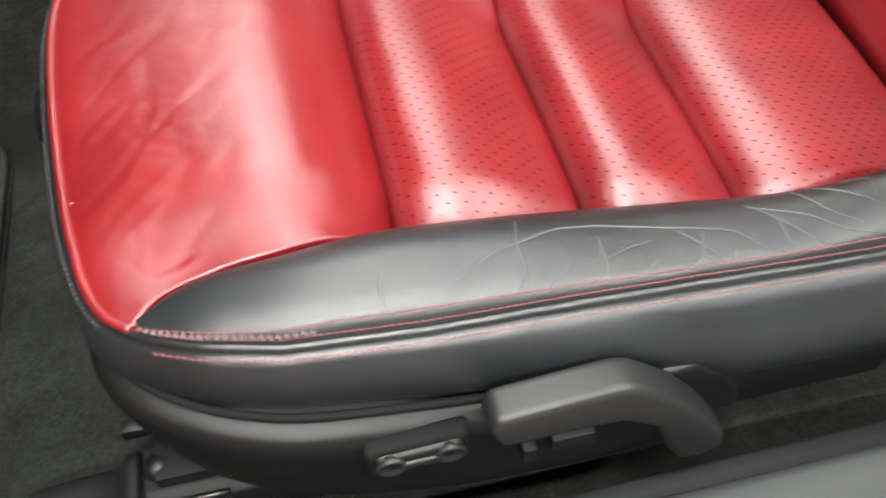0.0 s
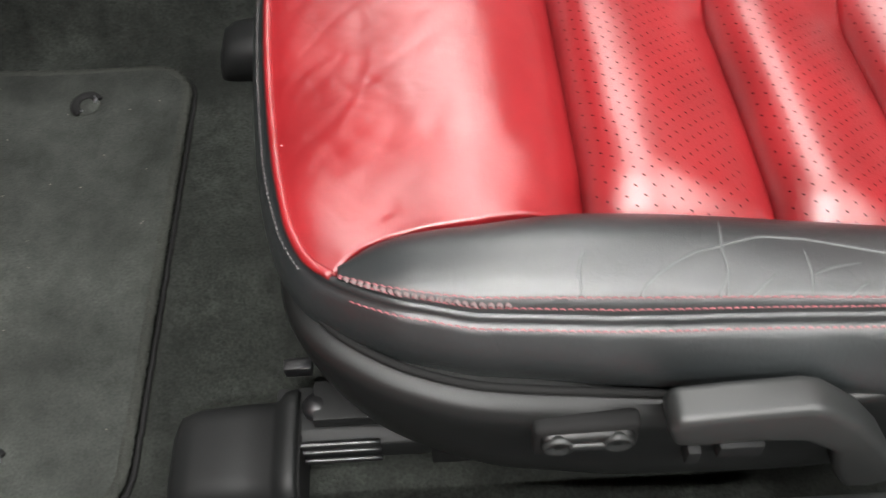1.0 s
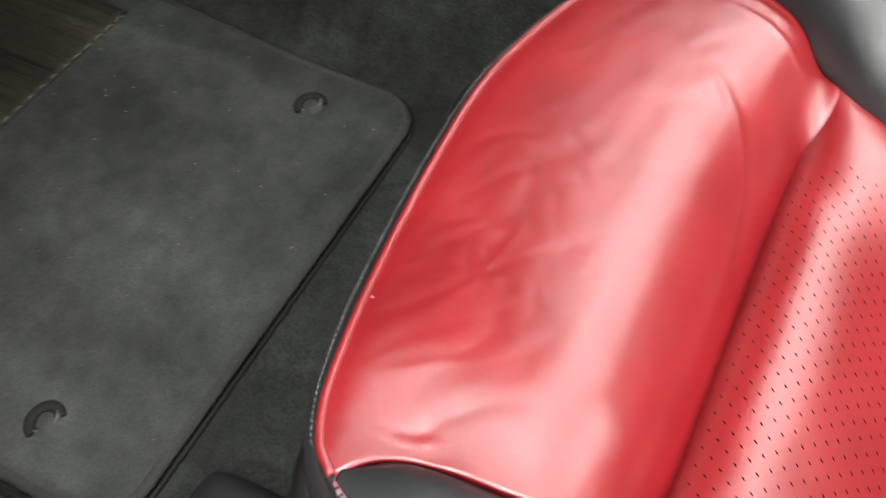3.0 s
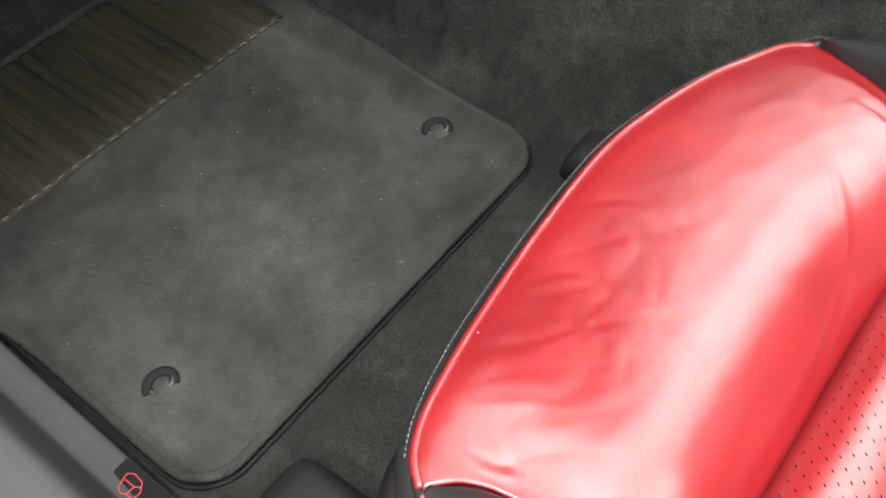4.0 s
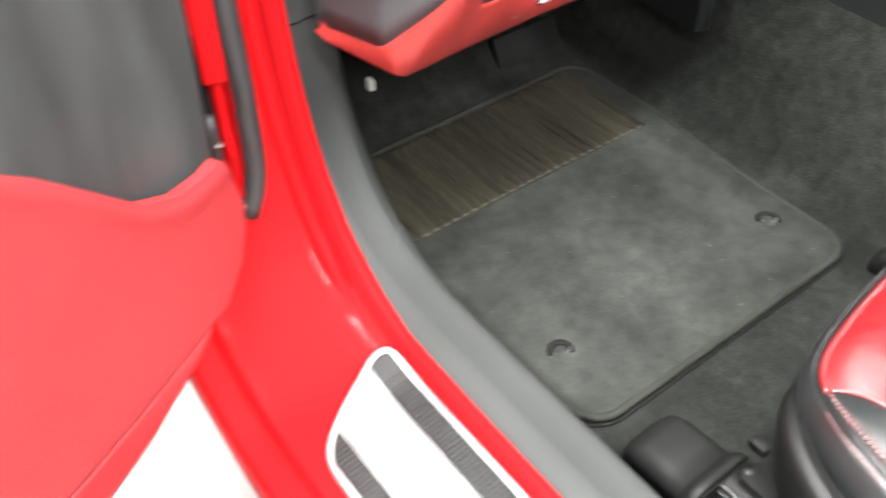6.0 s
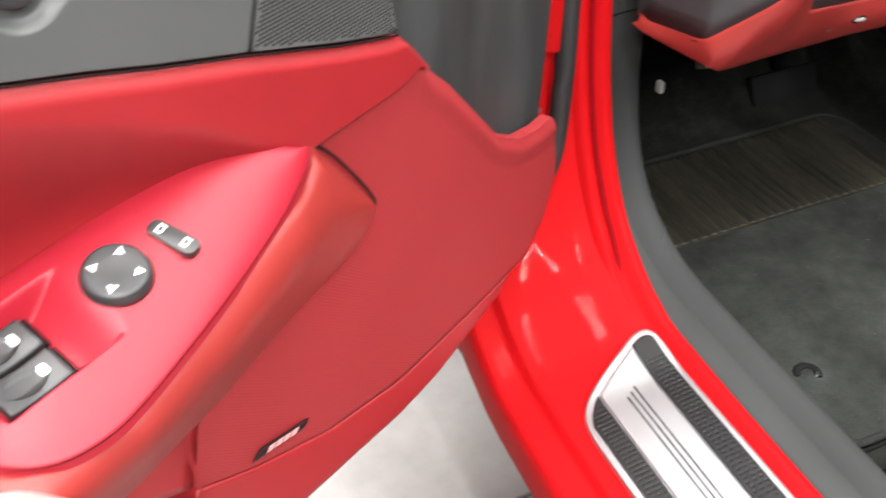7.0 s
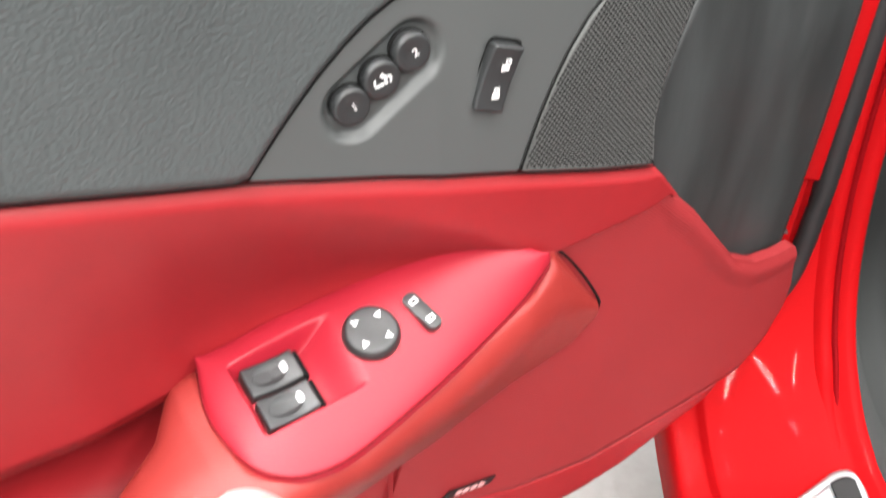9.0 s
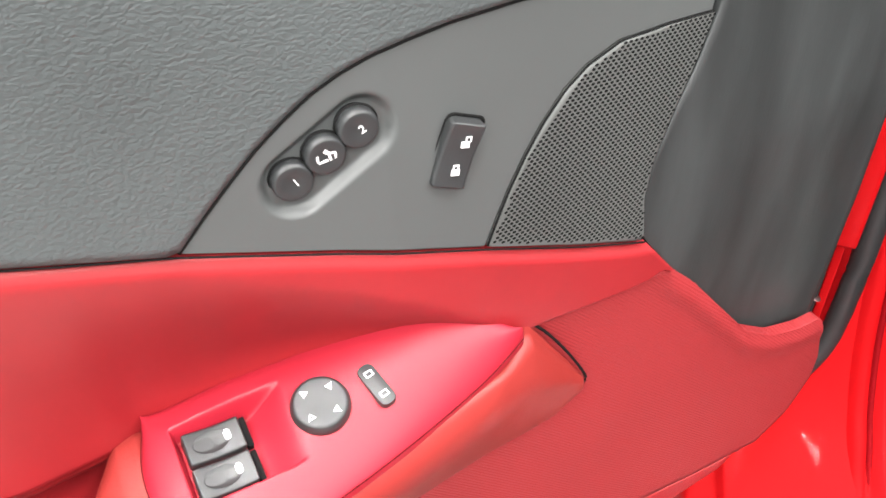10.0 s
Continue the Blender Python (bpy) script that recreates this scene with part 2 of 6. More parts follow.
def creased(m, scale, depth, strength):
    """Adds fine vein-like creases to a material's relief."""
    nt = m.node_tree
    bsdf = nt.nodes["Principled BSDF"]
    tc = nt.nodes.new("ShaderNodeTexCoord")
    last = None
    for k, (sx, sy) in enumerate(((1.0, 0.45), (0.5, 1.2))):
        mp = nt.nodes.new("ShaderNodeMapping")
        mp.inputs["Scale"].default_value = (sx, sy, 1)
        mp.inputs["Rotation"].default_value = (0, 0, 0.6 - 1.1 * k)
        nz = nt.nodes.new("ShaderNodeTexNoise")
        nz.inputs["Scale"].default_value, nz.inputs["Detail"].default_value, nz.inputs["Distortion"].default_value = scale * (1 + 0.7 * k), 3, 0.8
        off = nt.nodes.new("ShaderNodeMath")
        off.operation, off.inputs[1].default_value = "SUBTRACT", 0.5
        mag = nt.nodes.new("ShaderNodeMath")
        mag.operation = "ABSOLUTE"
        cap = nt.nodes.new("ShaderNodeMath")
        cap.operation, cap.inputs[1].default_value = "MINIMUM", 0.05
        gain = nt.nodes.new("ShaderNodeMath")
        gain.operation, gain.inputs[1].default_value = "MULTIPLY", 20.0
        nt.links.new(tc.outputs["Object"], mp.inputs["Vector"])
        nt.links.new(mp.outputs["Vector"], nz.inputs["Vector"])
        nt.links.new(nz.outputs["Fac"], off.inputs[0])
        nt.links.new(off.outputs[0], mag.inputs[0])
        nt.links.new(mag.outputs[0], cap.inputs[0])
        nt.links.new(cap.outputs[0], gain.inputs[0])
        if last is None:
            last = gain
        else:
            both = nt.nodes.new("ShaderNodeMath")
            both.operation = "ADD"
            nt.links.new(last.outputs[0], both.inputs[0])
            nt.links.new(gain.outputs[0], both.inputs[1])
            last = both
    b = nt.nodes.new("ShaderNodeBump")
    b.inputs["Strength"].default_value, b.inputs["Distance"].default_value = strength, depth
    nt.links.new(last.outputs[0], b.inputs["Height"])
    old = bsdf.inputs["Normal"].links
    if old:
        nt.links.new(old[0].from_socket, b.inputs["Normal"])
    nt.links.new(b.outputs["Normal"], bsdf.inputs["Normal"])


creased(RED_LEATHER, 14, 0.0004, 0.13)
creased(BLACK_LEATHER, 18, 0.0005, 0.12)
creased(ARM_RED, 14, 0.0005, 0.08)
pebbled(DOOR_BLACK, 520, 0.0018, 0.26)
creased(DOOR_BLACK, 30, 0.0006, 0.05)
ribbed(GRILLE_RED, (0, radians(48), 0), 0.0021, 0.0008, 0.35)

# ---- mesh helpers ----
def obj(name, verts, faces, mat, parent=None, label="", smooth=True):
    me = bpy.data.meshes.new(name)
    me.from_pydata([tuple(map(float, v)) for v in verts], [], [tuple(map(int, f)) for f in faces])
    me.update()
    me.materials.append(mat)
    if smooth:
        me.polygons.foreach_set("use_smooth", [True] * len(me.polygons))
    ob = new(name, me)
    if parent is not None:
        ob.parent = parent
    if label:
        ob["label"] = label
    return ob


def part(name, bm, mat, parent=None, label="", smooth=False):
    me = bpy.data.meshes.new(name)
    bmesh.ops.recalc_face_normals(bm, faces=bm.faces)
    bm.to_mesh(me)
    bm.free()
    me.materials.append(mat)
    if smooth:
        me.polygons.foreach_set("use_smooth", [True] * len(me.polygons))
    ob = new(name, me)
    if parent is not None:
        ob.parent = parent
    if label:
        ob["label"] = label
    return ob


def thing(name, label, category, matrix=None, group="", kind=""):
    ob = new(name)
    ob.empty_display_size = 0.05
    if matrix is not None:
        ob.matrix_world = matrix
    return tagged(ob, label, category, group, kind)


def grid_faces(m, n, loop_m=False, loop_n=False, start=0):
    out = []
    for i in range(m if loop_m else m - 1):
        for j in range(n if loop_n else n - 1):
            a, b = i * n + j, i * n + (j + 1) % n
            c, d = ((i + 1) % m) * n + (j + 1) % n, ((i + 1) % m) * n + j
            out.append((start + a, start + b, start + c, start + d))
    return out


def resample(points, count):
    """Evenly spaced points along a smooth line through the given ones."""
    p = np.array(points, float)
    if len(p) > 2:
        q = []
        ext = np.vstack([2 * p[0] - p[1], p, 2 * p[-1] - p[-2]])
        for i in range(1, len(ext) - 2):
            a, b, c, d = ext[i - 1], ext[i], ext[i + 1], ext[i + 2]
            for t in np.linspace(0, 1, 12, endpoint=False):
                q.append(0.5 * (2 * b + (c - a) * t + (2 * a - 5 * b + 4 * c - d) * t * t + (3 * b - a - 3 * c + d) * t**3))
        p = np.vstack([q, p[-1]])
    step = np.r_[0, np.cumsum(np.linalg.norm(np.diff(p, axis=0), axis=1))]
    at = np.linspace(0, step[-1], count)
    return np.stack([np.interp(at, step, p[:, k]) for k in range(p.shape[1])], 1)


def straight(points, count):
    """Evenly spaced points along the straight pieces between the given ones."""
    p = np.array(points, float)
    step = np.r_[0, np.cumsum(np.linalg.norm(np.diff(p, axis=0), axis=1))]
    at = np.linspace(0, step[-1], count)
    return np.stack([np.interp(at, step, p[:, k]) for k in range(p.shape[1])], 1)


def sheet(name, p, mat, parent=None, label="", back=None, depth=0.004, rim=0.0015):
    """A surface from a grid of points (m, n, 3) with a rolled rim that turns back by depth along the way 'back'."""
    p = np.array(p, float)
    m, n = p.shape[:2]
    verts, faces = list(p.reshape(-1, 3)), grid_faces(m, n)
    if back is not None:
        back = np.array(back, float)
        ring = [j for j in range(n)] + [i * n + n - 1 for i in range(1, m)] + [(m - 1) * n + j for j in range(n - 2, -1, -1)] + [i * n for i in range(m - 2, 0, -1)]
        flat = p.reshape(-1, 3)
        mid = flat.mean(0)
        prev, k = ring, len(ring)
        for far in (rim, depth):
            first = len(verts)
            for r in ring:
                verts.append(flat[r] + back * far)
            cur = list(range(first, first + k))
            for i in range(k):
                faces.append((prev[i], cur[i], cur[(i + 1) % k], prev[(i + 1) % k]))
            prev = cur
    return obj(name, verts, faces, mat, parent, label)


def loft(name, sections, mat, parent=None, label="", closed=True, caps=True):
    """A skin over sections (m, n, 3), each a ring of n points."""
    p = np.array(sections, float)
    m, n = p.shape[:2]
    verts, faces = list(p.reshape(-1, 3)), grid_faces(m, n, loop_n=closed)
    if caps and closed:
        for i, flip in ((0, False), (m - 1, True)):
            c = len(verts)
            verts.append(p[i].mean(0))
            for j in range(n):
                a, b = i * n + j, i * n + (j + 1) % n
                faces.append((c, b, a) if not flip else (c, a, b))
    return obj(name, verts, faces, mat, parent, label)


def frames_along(p):
    t = np.gradient(p, axis=0)
    t /= np.linalg.norm(t, axis=1)[:, None] + 1e-12
    side = np.cross(t, (0, 0, 1.0))
    bad = np.linalg.norm(side, axis=1) < 1e-4
    side[bad] = (1, 0, 0)
    side /= np.linalg.norm(side, axis=1)[:, None]
    return t, side, np.cross(side, t)


def tube(name, points, radius, mat, parent=None, label="", sides=8, flat=1.0, taper=False, loop=False):
    p = np.array(points, float)
    t, side, up = frames_along(p)
    rings = []
    for i in range(len(p)):
        r = radius * (math.sin(math.pi * (i + 0.3) / (len(p) - 0.4)) ** 0.5 if taper else 1)
        rings.append([p[i] + r * (math.cos(a) * side[i] + flat * math.sin(a) * up[i]) for a in np.linspace(0, 2 * math.pi, sides, endpoint=False)])
    return loft(name, rings, mat, parent, label)


def block(name, poly, lo, hi, mat, parent=None, label="", axis="z", bevel=0.002, segments=2, m=None, smooth=True):
    """A prism over a polygon of two coordinates, from lo to hi along an axis, with rounded edges."""
    bm = bmesh.new()
    def at(a, b, c):
        return {"z": (a, b, c), "x": (c, a, b), "y": (a, c, b)}[axis]
    low = [bm.verts.new(at(a, b, lo)) for a, b in poly]
    high = [bm.verts.new(at(a, b, hi)) for a, b in poly]
    k = len(poly)
    bm.faces.new(low[::-1])
    bm.faces.new(high)
    for i in range(k):
        bm.faces.new((low[i], low[(i + 1) % k], high[(i + 1) % k], high[i]))
    bmesh.ops.recalc_face_normals(bm, faces=bm.faces)
    if bevel:
        bmesh.ops.bevel(bm, geom=[e for e in bm.edges if e.calc_face_angle(0) > 0.5], offset=bevel, segments=segments, profile=0.6, affect="EDGES", clamp_overlap=True)
    if m is not None:
        bm.transform(m)
    ob = part(name, bm, mat, parent, label, smooth=False)
    if smooth:
        ob.data.polygons.foreach_set("use_smooth", [True] * len(ob.data.polygons))
        ob.data.set_sharp_from_angle(angle=0.7)
    return ob


def box(name, size, mat, parent=None, label="", m=None, bevel=0.002, segments=2):
    x, y, z = (s / 2 for s in size)
    return block(name, [(-x, -y), (x, -y), (x, y), (-x, y)], -z, z, mat, parent, label, bevel=bevel, segments=segments, m=m)


def round_poly(cx, cy, w, h, r, turn=0.0, steps=5):
    out = []
    for qx, qy, a0 in ((1, 1, 0), (-1, 1, 90), (-1, -1, 180), (1, -1, 270)):
        for a in np.linspace(a0, a0 + 90, steps):
            out.append((qx * (w / 2 - r) + r * math.cos(radians(a)), qy * (h / 2 - r) + r * math.sin(radians(a))))
    c, s = math.cos(radians(turn)), math.sin(radians(turn))
    return [(cx + c * a - s * b, cy + s * a + c * b) for a, b in out]


def smooth_step(a, b, x):
    t = np.clip((np.asarray(x, float) - a) / (b - a), 0, 1)
    return t * t * (3 - 2 * t)


def stitches(name, points, length, gap, width, mat, parent=None, label="", lift=0.0008):
    """A row of small thread stitches along a line, as one mesh."""
    p = np.array(points, float)
    total = np.linalg.norm(np.diff(p, axis=0), axis=1).sum()
    count = int(total / (length + gap))
    q = straight(p, count * 2 + 1)
    _, side, up = frames_along(q)
    verts, faces = [], []
    for i in range(count):
        a, b = q[2 * i], q[2 * i] + (q[2 * i + 1] - q[2 * i]) * (2 * length / (length + gap))
        s, u = side[2 * i] * width / 2, up[2 * i]
        k = len(verts)
        mid = (a + b) / 2 + u * (lift + width * 0.5)
        slant = s * 0.5
        verts += [a - s - slant, a + s - slant, mid + s, mid - s, b - s + slant, b + s + slant]
        faces += [(k, k + 1, k + 2, k + 3), (k + 3, k + 2, k + 5, k + 4)]
    ob = obj(name, verts, faces, mat, parent, label)
    ob["kind"] = "stuff"
    return ob

# ---- garage ----
def tile_floor():
    ground = obj("ground", [(-8, -8, -0.006), (8, -8, -0.006), (8, 8, -0.006), (-8, 8, -0.006)], [(0, 1, 2, 3)], GROUT, smooth=False)
    tagged(ground, "grey grout bed under large floor tiles", "floor", kind="structure")
    return ground


def garage_shell():
    for name, a, b in (("wall_south", (-5, -5), (5, -5)), ("wall_north", (5, 5), (-5, 5)), ("wall_west", (-5, 5), (-5, -5)), ("wall_east", (5, -5), (5, 5))):
        d = np.array([b[0] - a[0], b[1] - a[1]]) / 10
        nrm = np.array([-d[1], d[0]])
        out = [(a[0], a[1]), (b[0], b[1]), (b[0] - nrm[0] * 0.15, b[1] - nrm[1] * 0.15), (a[0] - nrm[0] * 0.15, a[1] - nrm[1] * 0.15)]
        tagged(block(name, out, 0.0, 3.0, WALL_PAINT, bevel=0), "plain grey painted garage wall", "wall", kind="structure")
    tagged(block("ceiling", [(-5.2, -5.2), (5.2, -5.2), (5.2, 5.2), (-5.2, 5.2)], 3.0, 3.15, WALL_PAINT, bevel=0), "plain grey garage ceiling", "ceiling", kind="structure")


tile_floor()
garage_shell()
for lamp_x, lamp_y, lamp_len, watts in LAMPS:
    tagged(block("ceiling_lamp", [(lamp_x - 0.06, lamp_y - lamp_len / 2 - 0.03), (lamp_x + 0.06, lamp_y - lamp_len / 2 - 0.03), (lamp_x + 0.06, lamp_y + lamp_len / 2 + 0.03), (lamp_x - 0.06, lamp_y + lamp_len / 2 + 0.03)], 2.88, 3.0, WALL_PAINT, bevel=0.004), "long plain ceiling lamp housing", "lamp", "ceiling lamps", "structure")

# ---- car body: floor pan, sill, pillar ----
FLOOR_Z = 0.2320
car = thing("sports_car", "glossy red sports car with an open doorway", "car")


def carpet_height(x, y):
    z = FLOOR_Z + 0.0 * x
    z = z + 0.30 * smooth_step(0.19, 0.36, x) + 0.10 * smooth_step(0.30, 0.40, x)
    z = z + 0.28 * smooth_step(0.40, 0.72, y)
    return z


xs, ys = np.linspace(-0.36, 0.46, 70), np.linspace(-0.95, 0.80, 120)
gx, gy = np.meshgrid(xs, ys)
bumps = np.array([[noise.noise((x * 9, y * 9, 0)) * 0.002 + noise.noise((x * 30, y * 30, 3)) * 0.0008 for x in xs] for y in ys])
carpet = sheet("floor_carpet", np.stack([gx, gy, carpet_height(gx, gy) + bumps], -1), CARPET, car, "dark charcoal carpet over the floor and tunnel")

# sill and hinge pillar: lines of y and z that run along the sill and turn up the pillar
RED_LINE = [(-1.1, 0.330), (-0.4, 0.332), (-0.05, 0.336), (0.03, 0.350), (0.085, 0.385), (0.125, 0.430), (0.16, 0.50), (0.185, 0.60), (0.20, 0.75), (0.22, 1.05)]
TRIM_LINE = [(-1.1, 0.346), (-0.4, 0.347), (-0.05, 0.349), (0.06, 0.355), (0.12, 0.378), (0.16, 0.412), (0.19, 0.47), (0.205, 0.56), (0.21, 0.75), (0.23, 1.05)]


def swept(name, line, offsets, mat, label="", count=110):
    """A strip swept along a line of (y, z); offsets are pairs of x and height over the line."""
    l = resample(line, count)
    t = np.gradient(l, axis=0)
    t /= np.linalg.norm(t, axis=1)[:, None]
    nrm = np.stack([-t[:, 1], t[:, 0]], 1)
    p = [[(x, a[0] + k[0] * h, a[1] + k[1] * h) for x, h in offsets] for a, k in zip(l, nrm)]
    return obj(name, np.array(p).reshape(-1, 3), grid_faces(count, len(offsets)), mat, car, label)


swept("door_sill", RED_LINE, [(-0.425, -0.02), (-0.428, 0.004), (-0.432, 0.012), (-0.438, 0.014), (-0.444, 0.012), (-0.449, 0.004), (-0.455, 0.0), (-0.50, -0.002), (-0.54, -0.006), (-0.575, -0.010), (-0.584, -0.0095), (-0.588, -0.0090), (-0.5915, -0.011), (-0.594, -0.018), (-0.597, -0.0205), (-0.603, -0.021), (-0.615, -0.022), (-0.621, -0.021), (-0.626, -0.024), (-0.628, -0.036), (-0.626, -0.08), (-0.60, -0.12), (-0.43, -0.14)], PAINT, "glossy red painted sill and hinge pillar")
swept("sill_trim", TRIM_LINE, [(-0.436, -0.012), (-0.434, -0.003), (-0.430, 0.001), (-0.414, 0.003), (-0.408, 0.0036), (-0.4045, 0.0030), (-0.401, 0.0012), (-0.38, 0.0004), (-0.370, -0.0005), (-0.365, -0.003), (-0.3615, -0.009), (-0.357, -0.030), (-0.350, -0.070), (-0.3475, -0.080), (-0.344, -0.0835), (-0.330, -0.0850), (-0.3215, -0.0860), (-0.3195, -0.0885), (-0.319, -0.12)], SILL_TRIM, "satin dark grey plastic sill trim")
PILLAR_LINE = [(0.02, 0.334), (0.07, 0.362), (0.10, 0.398), (0.126, 0.431), (0.16, 0.50), (0.185, 0.60), (0.20, 0.75), (0.22, 1.05)]
swept("pillar_flange", PILLAR_LINE, [(-0.451, -0.006), (-0.4535, 0.004), (-0.456, 0.0085), (-0.460, 0.0095), (-0.464, 0.009), (-0.468, 0.006), (-0.471, 0.0), (-0.474, -0.006)], PAINT, "red painted flange", 80)
# raised strip whose darker red paints the shade between the flanges
swept("pillar_groove_shade", PILLAR_LINE, [(-0.4485, 0.003), (-0.4495, 0.0085), (-0.4508, 0.0100), (-0.4525, 0.0100), (-0.4540, 0.0085), (-0.455, 0.003)], GROOVE_SHADE_RED, "strip painted darker red as groove shade between the flanges", 80)
tube("pillar_rubber", resample([(-0.505, 0.160, 1.02), (-0.500, 0.155, 0.80), (-0.498, 0.151, 0.66), (-0.497, 0.150, 0.58), (-0.4985, 0.150, 0.51), (-0.505, 0.148, 0.478), (-0.516, 0.146, 0.455)], 50), 0.0105, RUBBER, car, "black rubber door opening seal", sides=12)
# solid near-black block paints the shade of the open gap by the hinge
block("hinge_gap_shade", [(-0.62, 0.152), (-0.5235, 0.160), (-0.5235, 0.178), (-0.62, 0.178)], 0.43, 0.640, DARK, car, "dark block painted as the shaded gap beside the hinge", bevel=0)
block("hinge_flange", [(-0.536, 0.136), (-0.516, 0.130), (-0.512, 0.142), (-0.532, 0.148)], 0.614, 0.82, PAINT, car, "red painted hinge flange", bevel=0.004, segments=3)
block("pillar_edge", [(-0.5225, 0.152), (-0.516, 0.148), (-0.512, 0.156), (-0.520, 0.160)], 0.465, 0.626, PAINT, car, "thin red pillar edge", bevel=0.002)
hinge = block("door_hinge", [(-0.560, 0.132), (-0.534, 0.132), (-0.534, 0.151), (-0.560, 0.151)], 0.510, 0.572, GLOSS_BLACK, car, "black steel door hinge", bevel=0.003)
tube("hinge_pin", [(-0.540, 0.130, z) for z in np.linspace(0.498, 0.590, 6)], 0.0045, RUBBER, hinge, "dark hinge pin", sides=12)
for hx, hz in ((-0.537, 0.561), (-0.541, 0.540), (-0.536, 0.512), (-0.530, 0.492)):
    box("hinge_bolt", (0.0075, 0.006, 0.0035), CHROME, hinge, "bright steel bolt", m=Matrix.Translation((hx, 0.128, hz)) @ Matrix.Rotation(0.3, 4, "Y"), bevel=0.001)
tube("pillar_seal", [(-0.437, y, z + 0.004) for y, z in resample(RED_LINE, 80)], 0.0035, PAINT, car)

tube("trim_joint", [(x, 0.2065 - h, 0.60) for x, h in ((-0.433, 0.0), (-0.414, 0.0034), (-0.408, 0.004), (-0.40, 0.0016), (-0.38, 0.001), (-0.370, 0.0001), (-0.364, -0.003), (-0.3605, -0.009))], 0.0009, DARK, car, sides=6)
for sy, sx in ((0.105, -0.372),):
    tube("scuff", [(sx + 0.004 * k, sy + 0.005 * k, float(np.interp(sy + 0.005 * k, [a for a, b in TRIM_LINE], [b for a, b in TRIM_LINE])) + 0.0006) for k in range(-2, 3)], 0.0008, DASH_GREY, car, "pale scuff mark", sides=5, flat=0.3, taper=True)

# hidden footwell shell: bulkhead, inner sill wall, tunnel, far side, rear wall, underbody
block("bulkhead", [(-0.34, 0.62), (0.5, 0.62), (0.5, 0.70), (-0.34, 0.70)], 0.2, 1.0, CARPET, car, bevel=0)
block("console", [(0.30, -0.95), (0.50, -0.95), (0.50, 0.62), (0.30, 0.62)], 0.2, 0.60, BLACK_LEATHER, car, "black leather centre console", bevel=0.03, segments=4)
block("underbody", [(-0.44, -1.1), (1.2, -1.1), (1.2, 1.4), (-0.44, 1.4)], 0.17, 0.205, RUBBER, car, bevel=0)
block("hood", [(-0.44, 0.70), (1.12, 0.70), (1.12, 1.9), (-0.44, 1.9)], 0.16, 0.93, PAINT, car, "glossy red hood", bevel=0.05, segments=4)
block("far_door", [(1.06, -1.0), (1.14, -1.0), (1.14, 0.70), (1.06, 0.70)], 0.16, 0.97, DOOR_BLACK, car, "black trimmed far door", bevel=0.02, segments=3)
block("far_floor", [(0.5, -1.0), (1.06, -1.0), (1.06, 0.70), (0.5, 0.70)], 0.206, 0.236, CARPET, car, bevel=0)
block("front_fender", [(-0.72, 0.42), (-0.44, 0.30), (-0.44, 1.2), (-0.80, 1.2)], 0.14, 0.95, PAINT, car, "glossy red front fender", bevel=0.02, segments=3)
block("rear_bulkhead", [(-0.42, -1.1), (1.1, -1.1), (1.1, -1.0), (-0.42, -1.0)], 0.2, 1.0, CARPET, car, bevel=0)

# ---- sill plate ----
plate = thing("sill_plate", "brushed metal sill plate with black mesh strips on the red sill", "sill plate")


def plate_z(x):
    return 0.338 + (x + 0.455) * 0.105


PLATE_FRONT = [(-0.574, -0.085), (-0.569, -0.060), (-0.556, -0.042), (-0.53, -0.024), (-0.50, -0.008), (-0.478, 0.003), (-0.464, 0.004), (-0.457, -0.004), (-0.454, -0.022)]


PLATE_CURVE = resample(PLATE_FRONT, 80)


def plate_front(x):
    q = PLATE_CURVE
    return float(np.interp(x, q[:, 0], q[:, 1]))


def plate_strip(name, x0, x1, inset, y_back, lift, mat, label="", rows=60, cols=24):
    p = []
    for i in range(rows):
        f = (i / (rows - 1)) ** 1.5
        row = []
        for x in np.linspace(x0, x1, cols):
            yf = plate_front(-0.514 + (x + 0.514) * 1.06) - inset if inset else plate_front(x)
            y = yf + (y_back - yf) * f
            row.append((x, y, plate_z(x) + lift + 0.010 * smooth_step(-0.06, 0.02, y)))
        p.append(row)
    return sheet(name, p, mat, plate, label, back=(0, 0, -1), depth=0.006, rim=0.0012)


plate_strip("rim", -0.4545, -0.5735, 0.0, -1.0, 0.006, BRUSHED, "dull metal rim", cols=60)
plate_strip("mesh_strip", -0.462, -0.486, 0.009, -1.0, 0.0085, GLOSS_BLACK, "black woven mesh strip")
plate_strip("mesh_strip", -0.546, -0.567, 0.008, -1.0, 0.0085, GLOSS_BLACK, "black woven mesh strip")
plate_strip("centre_panel", -0.488, -0.544, 0.010, -1.0, 0.0092, BRUSHED, "bright brushed metal centre")
for k in range(3):
    tube("groove", [(-0.510 - 0.006 * k, y, plate_z(-0.512 - 0.006 * k) + 0.0092 + 0.010 * float(smooth_step(-0.06, 0.02, y))) for y in np.linspace(-0.050 - 0.004 * k, -0.19, 12)], 0.0009, DARK, plate, "dark engraved groove")
block("lettering_bar", round_poly(-0.516, -0.27, 0.022, 0.07, 0.008), plate_z(-0.516) + 0.0088, plate_z(-0.516) + 0.0098, SILVER, plate, "grey engraved lettering bar", bevel=0.0002)


